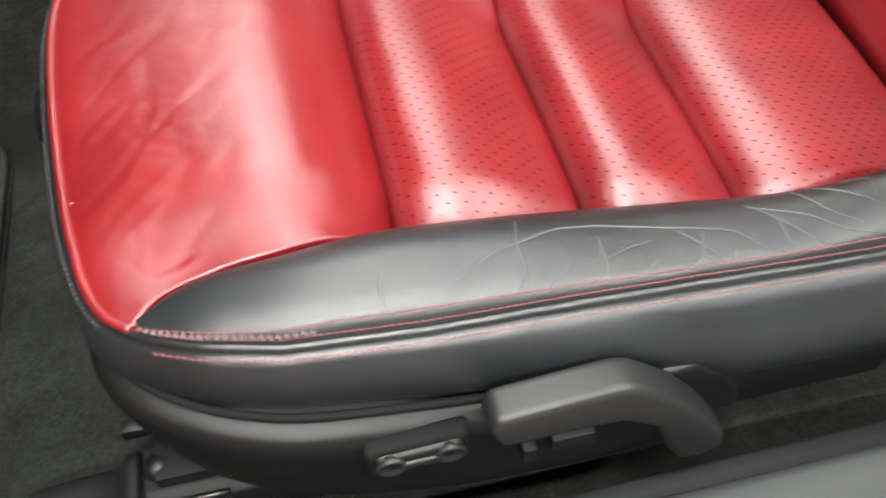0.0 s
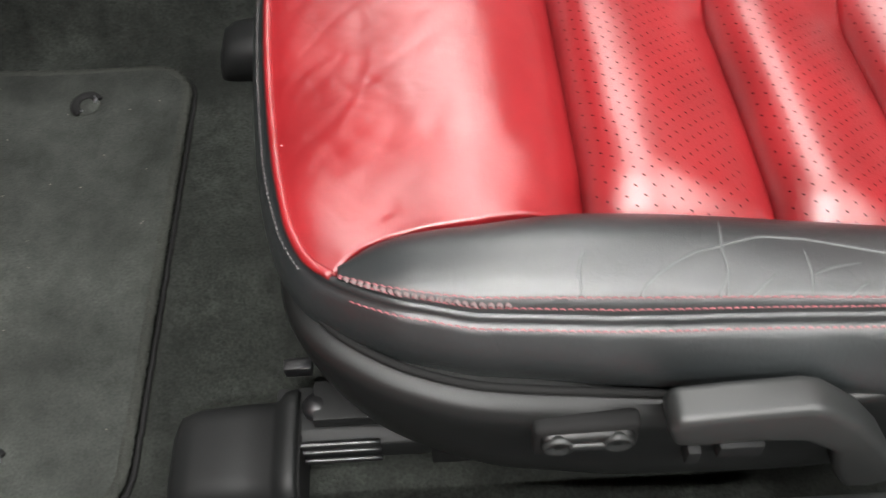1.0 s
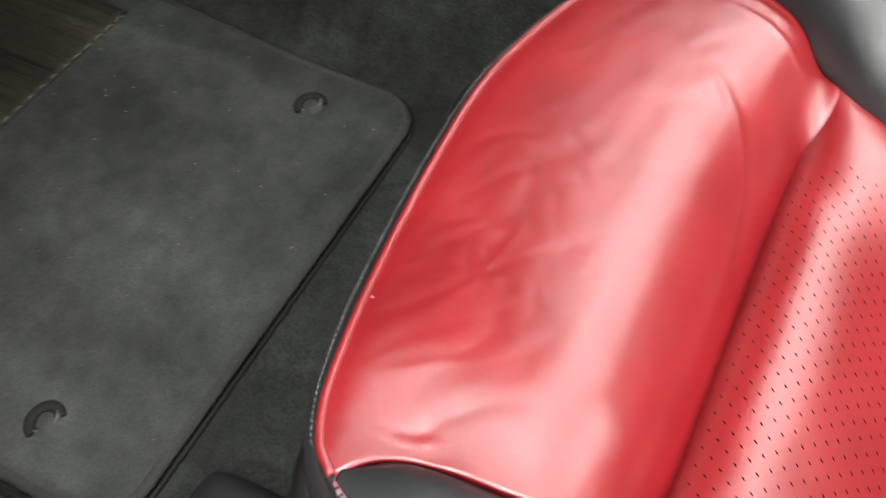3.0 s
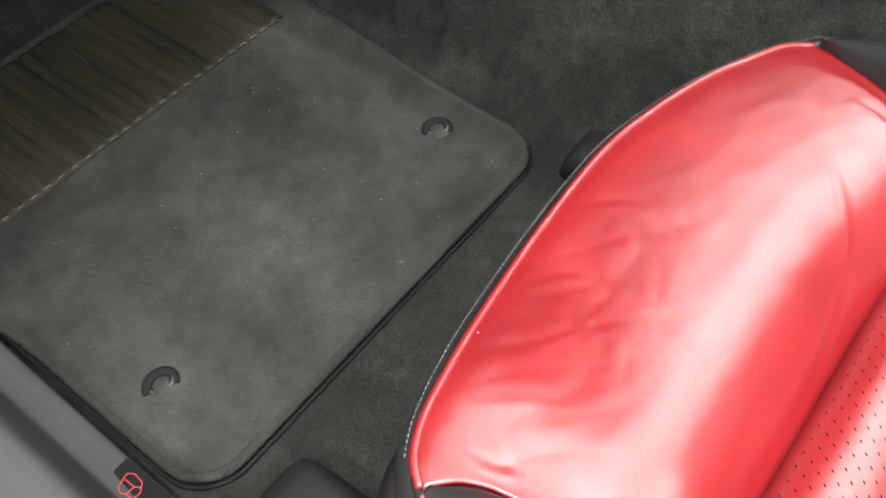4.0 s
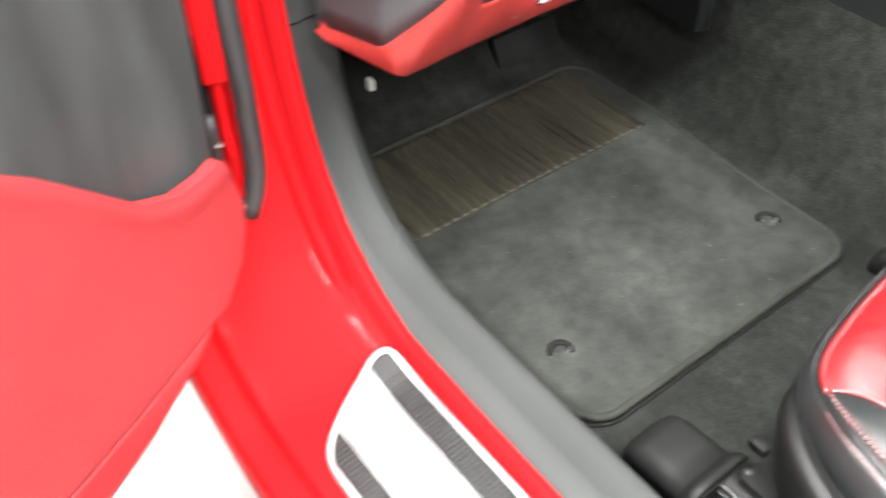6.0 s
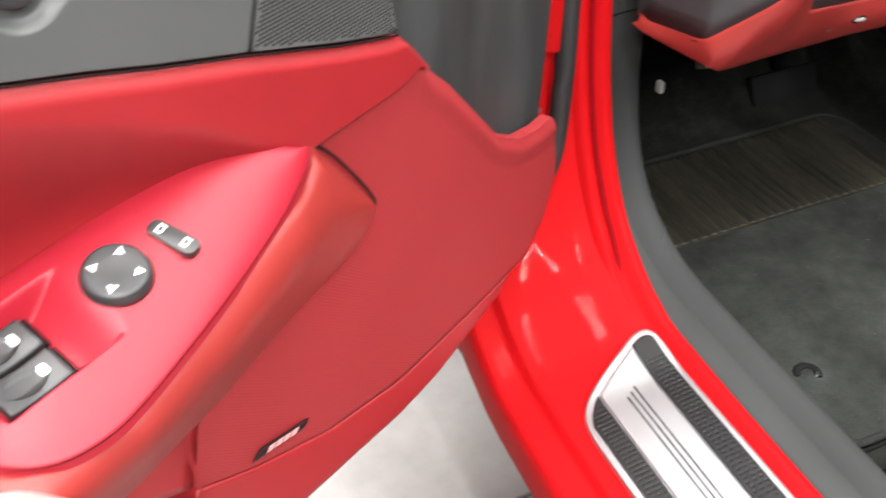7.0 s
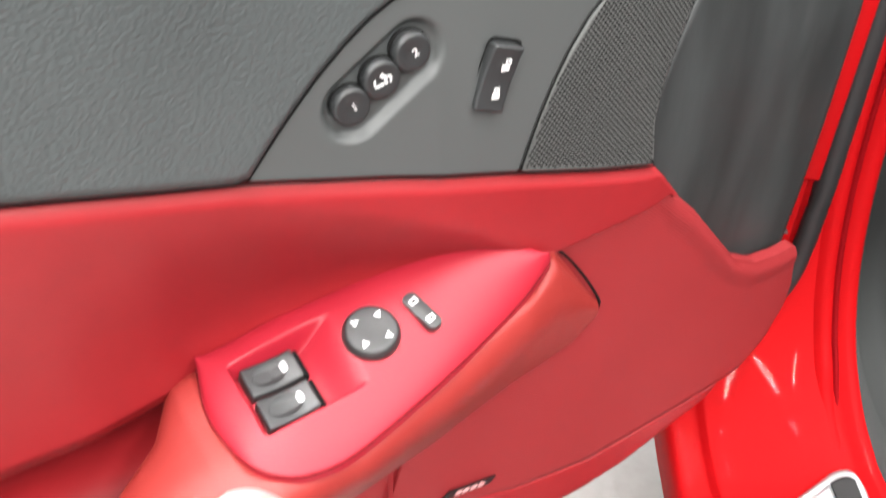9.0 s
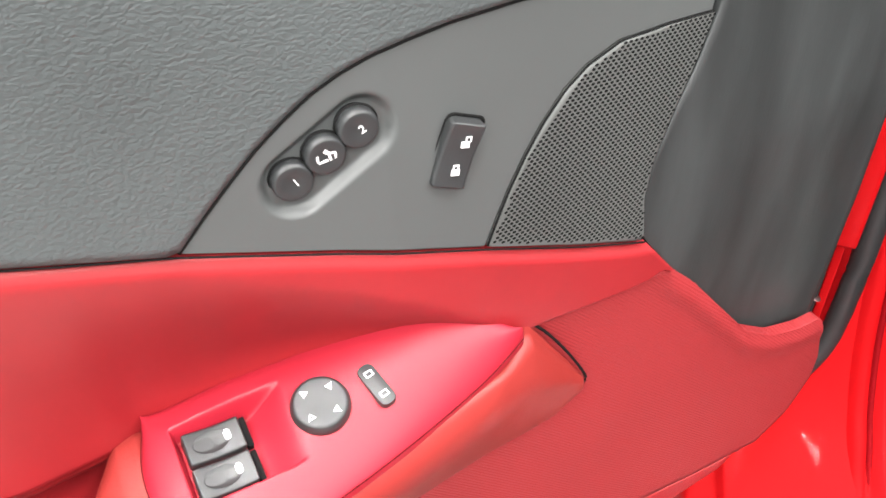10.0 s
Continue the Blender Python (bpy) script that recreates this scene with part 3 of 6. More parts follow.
def mesh_bars(x0, x1, step):
    verts, faces = [], []
    n = int(0.5 / step)
    for i in range(n):
        for j in range(3):
            cx = x0 + (x1 - x0) * (j + 0.5 + 0.25 * (i % 2) - 0.12) / 3
            cy = -0.03 - i * step
            if cy > plate_front(cx) - 0.014:
                continue
            z = plate_z(cx) + 0.0088 + 0.010 * float(smooth_step(-0.06, 0.02, cy))
            w, h = abs(x1 - x0) / 3 * 0.42, step * 0.38
            k = len(verts)
            verts += [(cx - w, cy - h * 0.3, z), (cx, cy - h, z + 0.0008), (cx + w, cy + h * 0.3, z), (cx, cy + h, z + 0.0008)]
            faces.append((k, k + 1, k + 2, k + 3))
    ob = obj("strip_weave", verts, faces, BLACK_PLASTIC, plate, "fine raised mesh links", smooth=False)
    ob["kind"] = "stuff"


mesh_bars(-0.463, -0.485, 0.005)
mesh_bars(-0.547, -0.565, 0.005)

# ---- floor mat ----
mat_thing = thing("floor_mat", "dark grey carpet floor mat with a bound edge and heel pad", "floor mat")
MX0, MX1, MY0, MY1, MZ = -0.308, 0.163, -0.150, 0.392, 0.241


def mat_outline(inset, z, count=160):
    r = 0.045 - inset
    p = []
    for cx, cy, a0 in ((MX1 - 0.045, MY1 - 0.045, 0), (MX0 + 0.045, MY1 - 0.045, 90), (MX0 + 0.045, MY0 + 0.045, 180), (MX1 - 0.045, MY0 + 0.045, 270)):
        for a in np.linspace(a0, a0 + 90, 10):
            p.append((cx + r * math.cos(radians(a)), cy + r * math.sin(radians(a)), z))
    p.append(p[0])
    q = straight(p, count + 1)[:-1]
    q[:, 0] += 0.018 * smooth_step(-0.05, 0.25, q[:, 1]) * (q[:, 0] > 0) - 0.020 * smooth_step(0.05, 0.25, q[:, 1]) * (q[:, 0] < -0.1)
    return q


def frayed(q, amount):
    return np.array([p + np.array((noise.noise((p[0] * 380, p[1] * 380, 1)) * amount, noise.noise((p[0] * 380, p[1] * 380, 5)) * amount, noise.noise((p[0] * 200, p[1] * 200, 9)) * amount * 0.7)) for p in q])


rings = [mat_outline(0.012, FLOOR_Z + 0.0005, 900)] + [frayed(mat_outline(k, MZ + h, 900), a) for k, h, a in ((0.004, -0.007, 0.0010), (0.0, -0.003, 0.0022), (0.0, -0.0008, 0.0026), (0.003, 0.0016, 0.0024), (0.007, 0.0014, 0.0016))] + [mat_outline(0.010, MZ - 0.001, 900)]
# dark tube that paints the shadow line between mat and carpet
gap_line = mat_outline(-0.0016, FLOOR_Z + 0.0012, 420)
tube("edge_gap_shade", frayed(np.vstack([gap_line, gap_line[:1]]), 0.0010), 0.0023, DARK, mat_thing, "dark tube painted as the shade under the mat edge", sides=6)
loft("binding", rings, MAT_EDGE, mat_thing, "brown-grey stitched edge binding", caps=False)
outer = mat_outline(0.008, MZ)
verts, faces = [], []
layers = [outer * (1 - f) + outer.mean(0) * f for f in np.linspace(0, 0.999, 40)]
for l in layers:
    for x, y, z in l:
        verts.append((x, y, MZ + 0.0008 + noise.noise((x * 14, y * 14, 1)) * 0.0016 + noise.noise((x * 60, y * 60, 2)) * 0.0006))
obj("mat_surface", verts, grid_faces(40, len(outer), loop_n=True), MAT, mat_thing, "worn dark grey pile")
def heel_height(x, y):
    """Broad worn ribs with narrow grooves between them."""
    p = (x + 0.004 * noise.noise((x * 9, y * 5, 2)) + 0.0015 * noise.noise((x * 40, y * 25, 7))) / 0.0155
    d = (p - math.floor(p + 0.5)) * 0.0155
    groove = 0.0040 * math.exp(-((d / 0.0021) ** 2)) * (0.65 + 0.6 * noise.noise((math.floor(p + 0.5) * 3.1, y * 16, 1)))
    return MZ + 0.0042 - groove + 0.0008 * noise.noise((x * 120, y * 22, 5)) + 0.0005 * noise.noise((x * 300, y * 90, 4))


heel = []
for y in np.linspace(0.200, 0.374, 46):
    heel.append([(x, y, heel_height(x, y)) for x in np.linspace(-0.308, 0.138, 560)])
sheet("heel_pad", heel, HEEL, mat_thing, "brownish black ribbed heel pad", back=(0, 0, -1), depth=0.004)
stitches("seam", [(-0.272, 0.199, MZ + 0.003), (-0.05, 0.199, MZ + 0.003), (0.134, 0.195, MZ + 0.003)], 0.0125, 0.0035, 0.0020, MAT_THREAD, mat_thing, "pale dashed seam")
tube("seam_cord", [(x, 0.198, MZ + 0.002) for x in np.linspace(-0.275, 0.137, 30)], 0.0022, HEEL, mat_thing)


def mat_hook(x, y, turn):
    hook = thing("mat_hook", "black plastic hook that fastens the floor mat", "hook", group="mat hooks")
    m = Matrix.Translation((x, y, MZ)) @ Matrix.Rotation(radians(turn), 4, "Z")
    hook.matrix_world = m
    loft("cup", [[(0.0135 * k * math.cos(a), 0.0120 * k * math.sin(a), h) for a in np.linspace(0, 2 * math.pi, 32, endpoint=False)] for k, h in ((1.0, 0.0012), (0.9, 0.0024), (0.1, 0.0028))], MAT, hook, "pressed pile round the hook", caps=False)
    tube("slot", [(0.0122 * math.cos(a), 0.0108 * math.sin(a), 0.0030) for a in np.linspace(-1.0, 2.9, 26)], 0.0046, DARK, hook, "dark slot in the pile", flat=0.45)
    tube("hook", [(0.0098 * math.cos(a), 0.0086 * math.sin(a), 0.0036) for a in np.linspace(-0.5, 3.1, 26)], 0.0010, DASH_GREY, hook, "glossy dark curved hook")
    tube("tongue", [(0.002, -0.0085, 0.0036), (0.0065, -0.0080, 0.0038), (0.0105, -0.0050, 0.0036)], 0.0015, DASH_GREY, hook, "short hook tongue")


mat_hook(0.110, -0.050, -8)
mat_hook(-0.259, -0.047, 8)

def lint():
    """Scattered pale specks on the pile."""
    rng = random.Random(5)
    verts, faces = [], []
    for _ in range(40):
        x, y = rng.uniform(MX0 + 0.02, MX1 - 0.02), rng.uniform(MY0 + 0.02, 0.19)
        a, r, w = rng.uniform(0, 6.28), rng.uniform(0.0004, 0.0011), rng.uniform(0.0003, 0.0006)
        c, s, k = math.cos(a), math.sin(a), len(verts)
        for p, q, h in ((-r, -w, 0), (r, -w, 0), (r, w, 0), (-r, w, 0), (0, 0, 0.0006)):
            verts.append((x + c * p - s * q, y + s * p + c * q, MZ + 0.0026 + h))
        faces += [(k, k + 1, k + 4), (k + 1, k + 2, k + 4), (k + 2, k + 3, k + 4), (k + 3, k, k + 4)]
    ob = obj("lint", verts, faces, MAT_THREAD, mat_thing, "pale lint specks", smooth=False)
    ob["kind"] = "stuff"


lint()

# ---- driver seat ----
seat = thing("driver_seat", "red and black leather car seat with creased side bolster", "car seat")
LEFT = [(-0.326, -0.251), (-0.345, -0.232), (-0.375, -0.224), (-0.41, -0.221), (-0.47, -0.212), (-0.58, -0.222), (-0.67, -0.237), (-0.72, -0.243), (-0.84, -0.243)]
RIGHT = [(-0.344, 0.205), (-0.37, 0.192), (-0.401, 0.179), (-0.439, 0.157), (-0.481, 0.119), (-0.512, 0.103), (-0.55, 0.085), (-0.586, 0.073), (-0.631, 0.060), (-0.69, 0.058), (-0.76, 0.075), (-0.84, 0.100)]


SIDE_LINES = {id(line): resample(line, 120) for line in (LEFT, RIGHT)}


def side(line, y):
    q = SIDE_LINES[id(line)]
    return np.interp(-np.asarray(y), -q[:, 0], q[:, 1])


SEAMS = (-0.473, -0.589, -0.687, -0.832)
SEAM_Z = (0.4222, 0.414, 0.408, 0.408)


def far_z(y):
    """Height at which the cushion runs flat into the far bolster."""
    return np.interp(-np.asarray(y), [0.344, 0.40, 0.44, 0.48, 0.58, 0.84], [0.4545, 0.458, 0.4555, 0.4505, 0.443, 0.446])



def hollow(x, y):
    """How far the used cushion has sunk towards its middle."""
    return 0.012 * np.exp(-(((x - 0.05) / 0.12) ** 2) - ((y + 0.60) / 0.16) ** 2)


FRONT = resample([(-0.251, -0.326), (-0.240, -0.313), (-0.220, -0.303), (-0.194, -0.2965), (-0.150, -0.289), (-0.065, -0.280), (0.014, -0.277), (0.070, -0.285), (0.120, -0.299), (0.165, -0.318), (0.189, -0.331), (0.205, -0.346)], 161)


FOLDS = [
    ([(0.12, -0.36), (0.09, -0.395), (0.06, -0.425), (0.02, -0.446), (-0.04, -0.456), (-0.10, -0.458)], 0.0007, 0.0038),
    ([(0.105, -0.375), (0.075, -0.405), (0.055, -0.420)], 0.0006, 0.0025),
    ([(0.15, -0.390), (0.138, -0.425), (0.118, -0.455)], 0.0011, 0.0035),
    ([(0.172, -0.375), (0.160, -0.41), (0.144, -0.445)], 0.0010, 0.0035),
    ([(-0.224, -0.330), (-0.221, -0.348), (-0.213, -0.366)], 0.0010, 0.0022),
    ([(-0.15, -0.300), (-0.13, -0.325), (-0.12, -0.355), (-0.125, -0.385)], 0.0003, 0.0040),
    ([(-0.12, -0.296), (-0.095, -0.320), (-0.085, -0.345)], 0.0003, 0.0040),
    ([(-0.175, -0.305), (-0.150, -0.330), (-0.110, -0.345), (-0.07, -0.35)], 0.0003, 0.0045),
    ([(-0.20, -0.315), (-0.18, -0.345), (-0.165, -0.375)], 0.0003, 0.0040),
    ([(-0.05, -0.290), (-0.03, -0.31), (-0.02, -0.335)], 0.0004, 0.0040),
]
FOLD_LINES = [(resample(line, 60), a, w) for line, a, w in FOLDS]


def folds(x, y):
    """Soft creases pressed into the thigh panel, for arrays of x and y."""
    z = np.zeros_like(x)
    for q, a, w in FOLD_LINES:
        d2 = (q[:, 0] - x[..., None]) ** 2 + (q[:, 1] - y[..., None]) ** 2
        k = np.argmin(d2, -1)
        d2 = d2.min(-1)
        lo, hi = np.maximum(k - 1, 0), np.minimum(k + 1, 59)
        fade = np.sin(np.pi * (k + 0.5) / 60) ** 0.7
        s = ((q[hi, 0] - q[lo, 0]) * (y - q[k, 1]) - (q[hi, 1] - q[lo, 1]) * (x - q[k, 0])) > 0
        z += a * fade * (np.exp(-d2 / w**2) * np.where(s, 1.0, 0.35) - 0.5 * np.exp(-(((np.sqrt(d2) - 1.6 * w) / w) ** 2)) * s)
    return z


def softened(values, passes):
    v = np.array(values, float)
    for _ in range(passes):
        v[1:-1] = (v[:-2] + 2 * v[1:-1] + v[2:]) / 4
    return v


def front_cushion():
    """The plain leather thigh panel: a patch between four edge lines."""
    n, m = 161, 120
    left = resample([(float(side(LEFT, y)), y) for y in np.linspace(-0.326, SEAMS[0], 12)], m)
    right = resample([(float(side(RIGHT, y)), y) for y in np.linspace(-0.344, SEAMS[0] - 0.008, 12)], m)
    back = np.stack([np.linspace(left[-1, 0], right[-1, 0], n), SEAMS[0] - 0.008 * smooth_step(0.62, 1.0, np.linspace(0, 1, n))], 1)
    v, u = np.linspace(0, 1, m)[:, None, None], np.linspace(0, 1, n)[None, :, None]
    xy = (1 - v) * FRONT[None] + v * back[None] + (1 - u) * left[:, None] + u * right[:, None] - ((1 - u) * (1 - v) * FRONT[0] + u * (1 - v) * FRONT[-1] + (1 - u) * v * back[0] + u * v * back[-1])
    x, y = xy[..., 0], xy[..., 1]
    fine = np.linspace(0, 1, 481)
    lift = softened(np.interp(fine, [0, 0.03, 0.10, 0.25, 0.45, 0.62, 0.74, 0.84, 0.92, 1.0], [0.4545, 0.4572, 0.4598, 0.4638, 0.4672, 0.4682, 0.4645, 0.4555, 0.4415, 0.4220]), 500)
    v, u = v[..., 0], u[..., 0]
    z = np.interp(v, fine, lift) + 0 * u
    z = z - 0.010 * (1 - smooth_step(0, 0.17, u)) * smooth_step(0.0, 0.3, v) - 0.003 * (1 - smooth_step(0, 0.06, 1 - u)) - hollow(x, y)
    rough = np.array([[0.0005 * noise.noise((a * 12, b * 20, 2.0)) + 0.00025 * noise.noise((a * 50 + b * 30, b * 60, 7.0)) for a, b in zip(ra, rb)] for ra, rb in zip(x, y)])
    wrinkle = np.array([[(1 - abs(noise.noise((a * 26 + b * 26, b * 9 - a * 9, 6.0)))) ** 5 + 0.7 * (1 - abs(noise.noise((a * 45 - b * 30, b * 20 + a * 14, 9.0)))) ** 6 for a, b in zip(ra, rb)] for ra, rb in zip(x, y)])
    worn = np.exp(-(((x + 0.12) / 0.10) ** 2) - ((y + 0.335) / 0.045) ** 2) + 0.35
    z = z + rough + folds(x, y) - 0.00040 * wrinkle * worn
    flat = smooth_step(0.84, 1.0, u) * smooth_step(0.72, 1.0, v)
    z = z * (1 - flat) + far_z(y) * flat
    return np.stack([x, y, z], -1)


def insert_panel(k):
    """One perforated panel between two seams."""
    m, n = 40, 70
    p = np.zeros((m, n, 3))
    y0, y1 = SEAMS[k], SEAMS[k + 1]
    crest = (0.030, 0.029, 0.024)[k]
    for i in range(m):
        v = i / (m - 1)
        y = y0 + 0.0004 + (y1 - y0 - 0.0008) * v
        x0, x1 = float(side(LEFT, y)), float(side(RIGHT, y))
        for j in range(n):
            u = j / (n - 1)
            x = x0 + (x1 - x0) * u
            base = SEAM_Z[k] + (SEAM_Z[k + 1] - SEAM_Z[k]) * v
            shape = math.sin(math.pi * min(1, v) ** 0.62) ** 0.85 if 0 < v < 1 else 0.0
            z = base + crest * shape
            z -= 0.010 * (1 - smooth_step(0, 0.10, u)) + 0.004 * (1 - smooth_step(0, 0.14, u)) * shape
            z += 0.0006 * noise.noise((x * 25, y * 40, 3.0)) - hollow(x, y)
            flat = float(smooth_step(0.84 - 0.16 * smooth_step(0, 0.4, v), 1.0, u))
            p[i, j] = (x, y - 0.008 * flat * (1 - v) * (k == 0), z * (1 - flat) + (float(far_z(y)) - 0.004 * math.exp(-((v / 0.05) ** 2)) * (1 - flat)) * flat)
    return p


fp = front_cushion()
sheet("thigh_panel", fp, RED_LEATHER, seat, "plain red leather thigh panel", back=(0, 0, -1), depth=0.03, rim=0.003)
panels = [insert_panel(k) for k in range(3)]
for p in panels:
    sheet("perforated_panel", p, RED_LEATHER, seat, "perforated red leather panel", back=(0, 0, -1), depth=0.02, rim=0.003)


def perforations():
    """Small dark punched holes in staggered rows."""
    verts, faces = [], []
    for k, p in enumerate(panels):
        m, n = p.shape[:2]
        row = 0
        y = SEAMS[k] - 0.006
        while y > SEAMS[k + 1] + 0.018:
            v = (y - SEAMS[k]) / (SEAMS[k + 1] - SEAMS[k]) * (m - 1)
            x0, x1 = float(side(LEFT, y)), float(side(RIGHT, y))
            x = x0 + 0.010 + (0.0053 if row % 2 else 0)
            w = (y - SEAMS[k]) / (SEAMS[k + 1] - SEAMS[k])
            stop = x1 - 0.045 - 0.022 * (1 - float(smooth_step(0, 0.28, w))) - 0.07 * float(smooth_step(0.35, 0.85, w))
            while x < stop:
                u = (x - x0) / (x1 - x0) * (n - 1)
                i, j = min(int(v), m - 2), min(int(u), n - 2)
                a, b = v - i, u - j
                z = (1 - a) * ((1 - b) * p[i, j] + b * p[i, j + 1]) + a * ((1 - b) * p[i + 1, j] + b * p[i + 1, j + 1])
                du = p[i, j + 1] - p[i, j]
                dv = p[i, j] - p[i + 1, j]
                du, dv = du / np.linalg.norm(du), dv / np.linalg.norm(dv)
                nr = np.cross(du, dv)
                c = len(verts)
                for q in range(6):
                    t = q * math.pi / 3
                    verts.append(z + nr * 0.00025 + 0.00055 * math.cos(t) * (0.85 * du - 0.53 * dv) + 0.00132 * math.sin(t) * (0.53 * du + 0.85 * dv))
                faces.append(tuple(range(c, c + 6)))
                x += 0.0106
            row += 1
            y -= 0.0053
    ob = obj("perforation", verts, faces, HOLE_RED, seat, "small punched holes", smooth=False)
    ob["kind"] = "stuff"


perforations()
edge = fp[0]
tube("piping", [(x, y + 0.0015, z - 0.001) for x, y, z in edge], 0.0030, RED_LEATHER, seat, "red leather piping on the front edge", sides=8)

CX = -0.023


def bolster(sign):
    """One black side bolster, from the front corner to the backrest."""
    rows = []
    inner_line = LEFT if sign < 0 else RIGHT
    start = -0.328 if sign < 0 else -0.346
    for y in np.concatenate([np.linspace(start, -0.40, 40, endpoint=False), np.linspace(-0.40, -0.86, 215)]):
        t = (start - y)
        xi = float(side(inner_line, y))
        grow = float(smooth_step(0.0, 0.11, t)) ** 0.8
        if sign < 0:
            xo = float(np.interp(-y, [0.326, 0.34, 0.36, 0.40, 0.47, 0.577, 0.734, 0.85], [-0.253, -0.262, -0.272, -0.2815, -0.287, -0.290, -0.292, -0.292]))
            zo = float(np.interp(-y, [0.326, 0.36, 0.40, 0.47, 0.577, 0.734, 0.85], [0.456, 0.461, 0.459, 0.457, 0.455, 0.444, 0.44]))
        else:
            xo = float(np.interp(-y, [0.344, 0.36, 0.40, 0.47, 0.577, 0.85], [0.207, 0.216, 0.232, 0.243, 0.247, 0.25]))
            zo = 0.455
        zi = float(np.interp(-y, [0.326, 0.40, 0.47, 0.58, 0.68, 0.80], [0.453, 0.448, 0.436, 0.437, 0.439, 0.445]))
        if sign > 0:
            zi = float(np.interp(-y, [0.344, 0.40, 0.47, 0.58, 0.80], [0.4555, 0.461, 0.452, 0.446, 0.451]))
        top = float(np.interp(-y, [0.326, 0.36, 0.42, 0.46, 0.52, 0.60, 0.68, 0.74, 0.80], [0.456, 0.466, 0.473, 0.4725, 0.468, 0.460, 0.458, 0.462, 0.475])) + (0.024 * grow if sign > 0 else 0)
        ring = []
        for s in np.linspace(0, 1, 22):
            x = xi + (xo - xi) * s
            z = zi + (zo - zi) * s
            peak = top - (zi + zo) / 2
            z += peak * math.sin(math.pi * s ** 0.9) ** 0.6 if 0 < s < 1 else 0
            z += 0.0007 * noise.noise((x * 40, y * 40, 1.0)) * grow
            pucker = float(smooth_step(0.70, 0.93, s)) * (0.5 + 0.5 * noise.noise((y * 30, 0, 4)))
            z += 0.0002 * pucker * math.sin(y * 2 * math.pi / 0.0075 + 2 * noise.noise((y * 60, s * 3, 8)))
            ring.append((x - sign * 0.004 * math.sin(math.pi * s), y, z))
        rows.append(ring)
    rows = np.array(rows)
    for _ in range(60):
        rows[1:-1, 1:-1, ::2] = (rows[:-2, 1:-1, ::2] + 2 * rows[1:-1, 1:-1, ::2] + rows[2:, 1:-1, ::2]) / 4
    sheet("bolster", rows, BLACK_LEATHER, seat, "creased black leather side bolster" if sign < 0 else "black leather side bolster", back=(0, 0, -1), depth=0.03, rim=0.002)
    return rows


bl = bolster(-1)
br = bolster(1)


def skirt_path():
    """The line of the side seam in plan, round the front of the seat, with its height."""
    left = [(r[-1][0], r[-1][1], r[-1][2]) for r in bl[::-1]]
    front = [(x, y, 0.4535) for x, y in FRONT[4:-4:8]]
    right = [(r[-1][0], r[-1][1], r[-1][2]) for r in br]
    return resample(left[::3] + front + right[::3], 220)


sp = skirt_path()
tang = np.gradient(sp, axis=0)
out = np.stack([-tang[:, 1], tang[:, 0], 0 * tang[:, 0]], 1)
out /= np.linalg.norm(out, axis=1)[:, None]
if out[10, 0] > 0:
    out = -out
for _ in range(6):
    out[1:-1] = (out[:-2] + 2 * out[1:-1] + out[2:]) / 4
    out /= np.linalg.norm(out, axis=1)[:, None]
profile = [(-0.002, -0.003), (0.0015, -0.0015), (0.003, -0.005), (0.0025, -0.007), (0.005, -0.0075), (0.0085, -0.012), (0.012, -0.022), (0.0135, -0.034), (0.012, -0.048), (0.008, -0.062), (0.0, -0.075)]
# the band stands a little prouder round the front
proud = [0.0042 * float(smooth_step(74, 92, i) * smooth_step(172, 156, i)) for i in range(len(sp))]
# and hangs deeper towards the backrest
deep = [1 + 0.38 * float(smooth_step(-0.585, -0.655, p[1])) for p in sp]
# and bellies out beside the lever
belly = [float(smooth_step(-0.42, -0.58, p[1])) for p in sp]
rows = [[p + o * (a * (d if a > 0.007 else 1) + 0.011 * b * math.sin(math.pi * min(1, -h / 0.085)) ** 2 + (k if a > 0.002 else 0)) + np.array((0, 0, h * (d if h < -0.01 else 1) + 0.3 * (k if a > 0.002 else 0))) for a, h in profile] for p, o, k, d, b in zip(sp, out, proud, deep, belly)]
obj("side_band", np.array(rows).reshape(-1, 3), grid_faces(len(rows), len(profile)), BLACK_LEATHER, seat, "black leather side band")
stitches("thread", [0.85 * bl[i, -2] + 0.15 * bl[i, -3] + np.array((-0.0006, 0, 0.0006)) for i in range(len(bl))], 0.0036, 0.0007, 0.0008, RED_THREAD, seat, "red stitching")
stitches("thread", [0.75 * bl[i, -1] + 0.25 * bl[i, -2] + np.array((-0.0008, 0, 0.0006)) for i in range(len(bl))], 0.0030, 0.0010, 0.0008, RED_THREAD, seat, "pale pink stitching")
stitches("corner_thread", [0.6 * bl[i, -1] + 0.4 * bl[i, -2] + np.array((-0.0004, 0, 0.0008)) for i in range(2, 50)], 0.0034, 0.0009, 0.0024, CORNER_THREAD, seat, "thick pale pink corner stitching")
stitches("thread", [p + o * 0.0065 + np.array((0, 0, -0.0082)) for p, o in zip(sp[:76], out[:76])], 0.0034, 0.0008, 0.0009, RED_THREAD, seat, "red stitching")
stitches("thread", [p + o * (0.0062 + k) + np.array((0, 0, -0.0072 + 0.3 * k)) for p, o, k in zip(sp[80:160], out[80:160], proud[80:160])], 0.0026, 0.0012, 0.0007, GREY_THREAD, seat, "pale grey stitching")


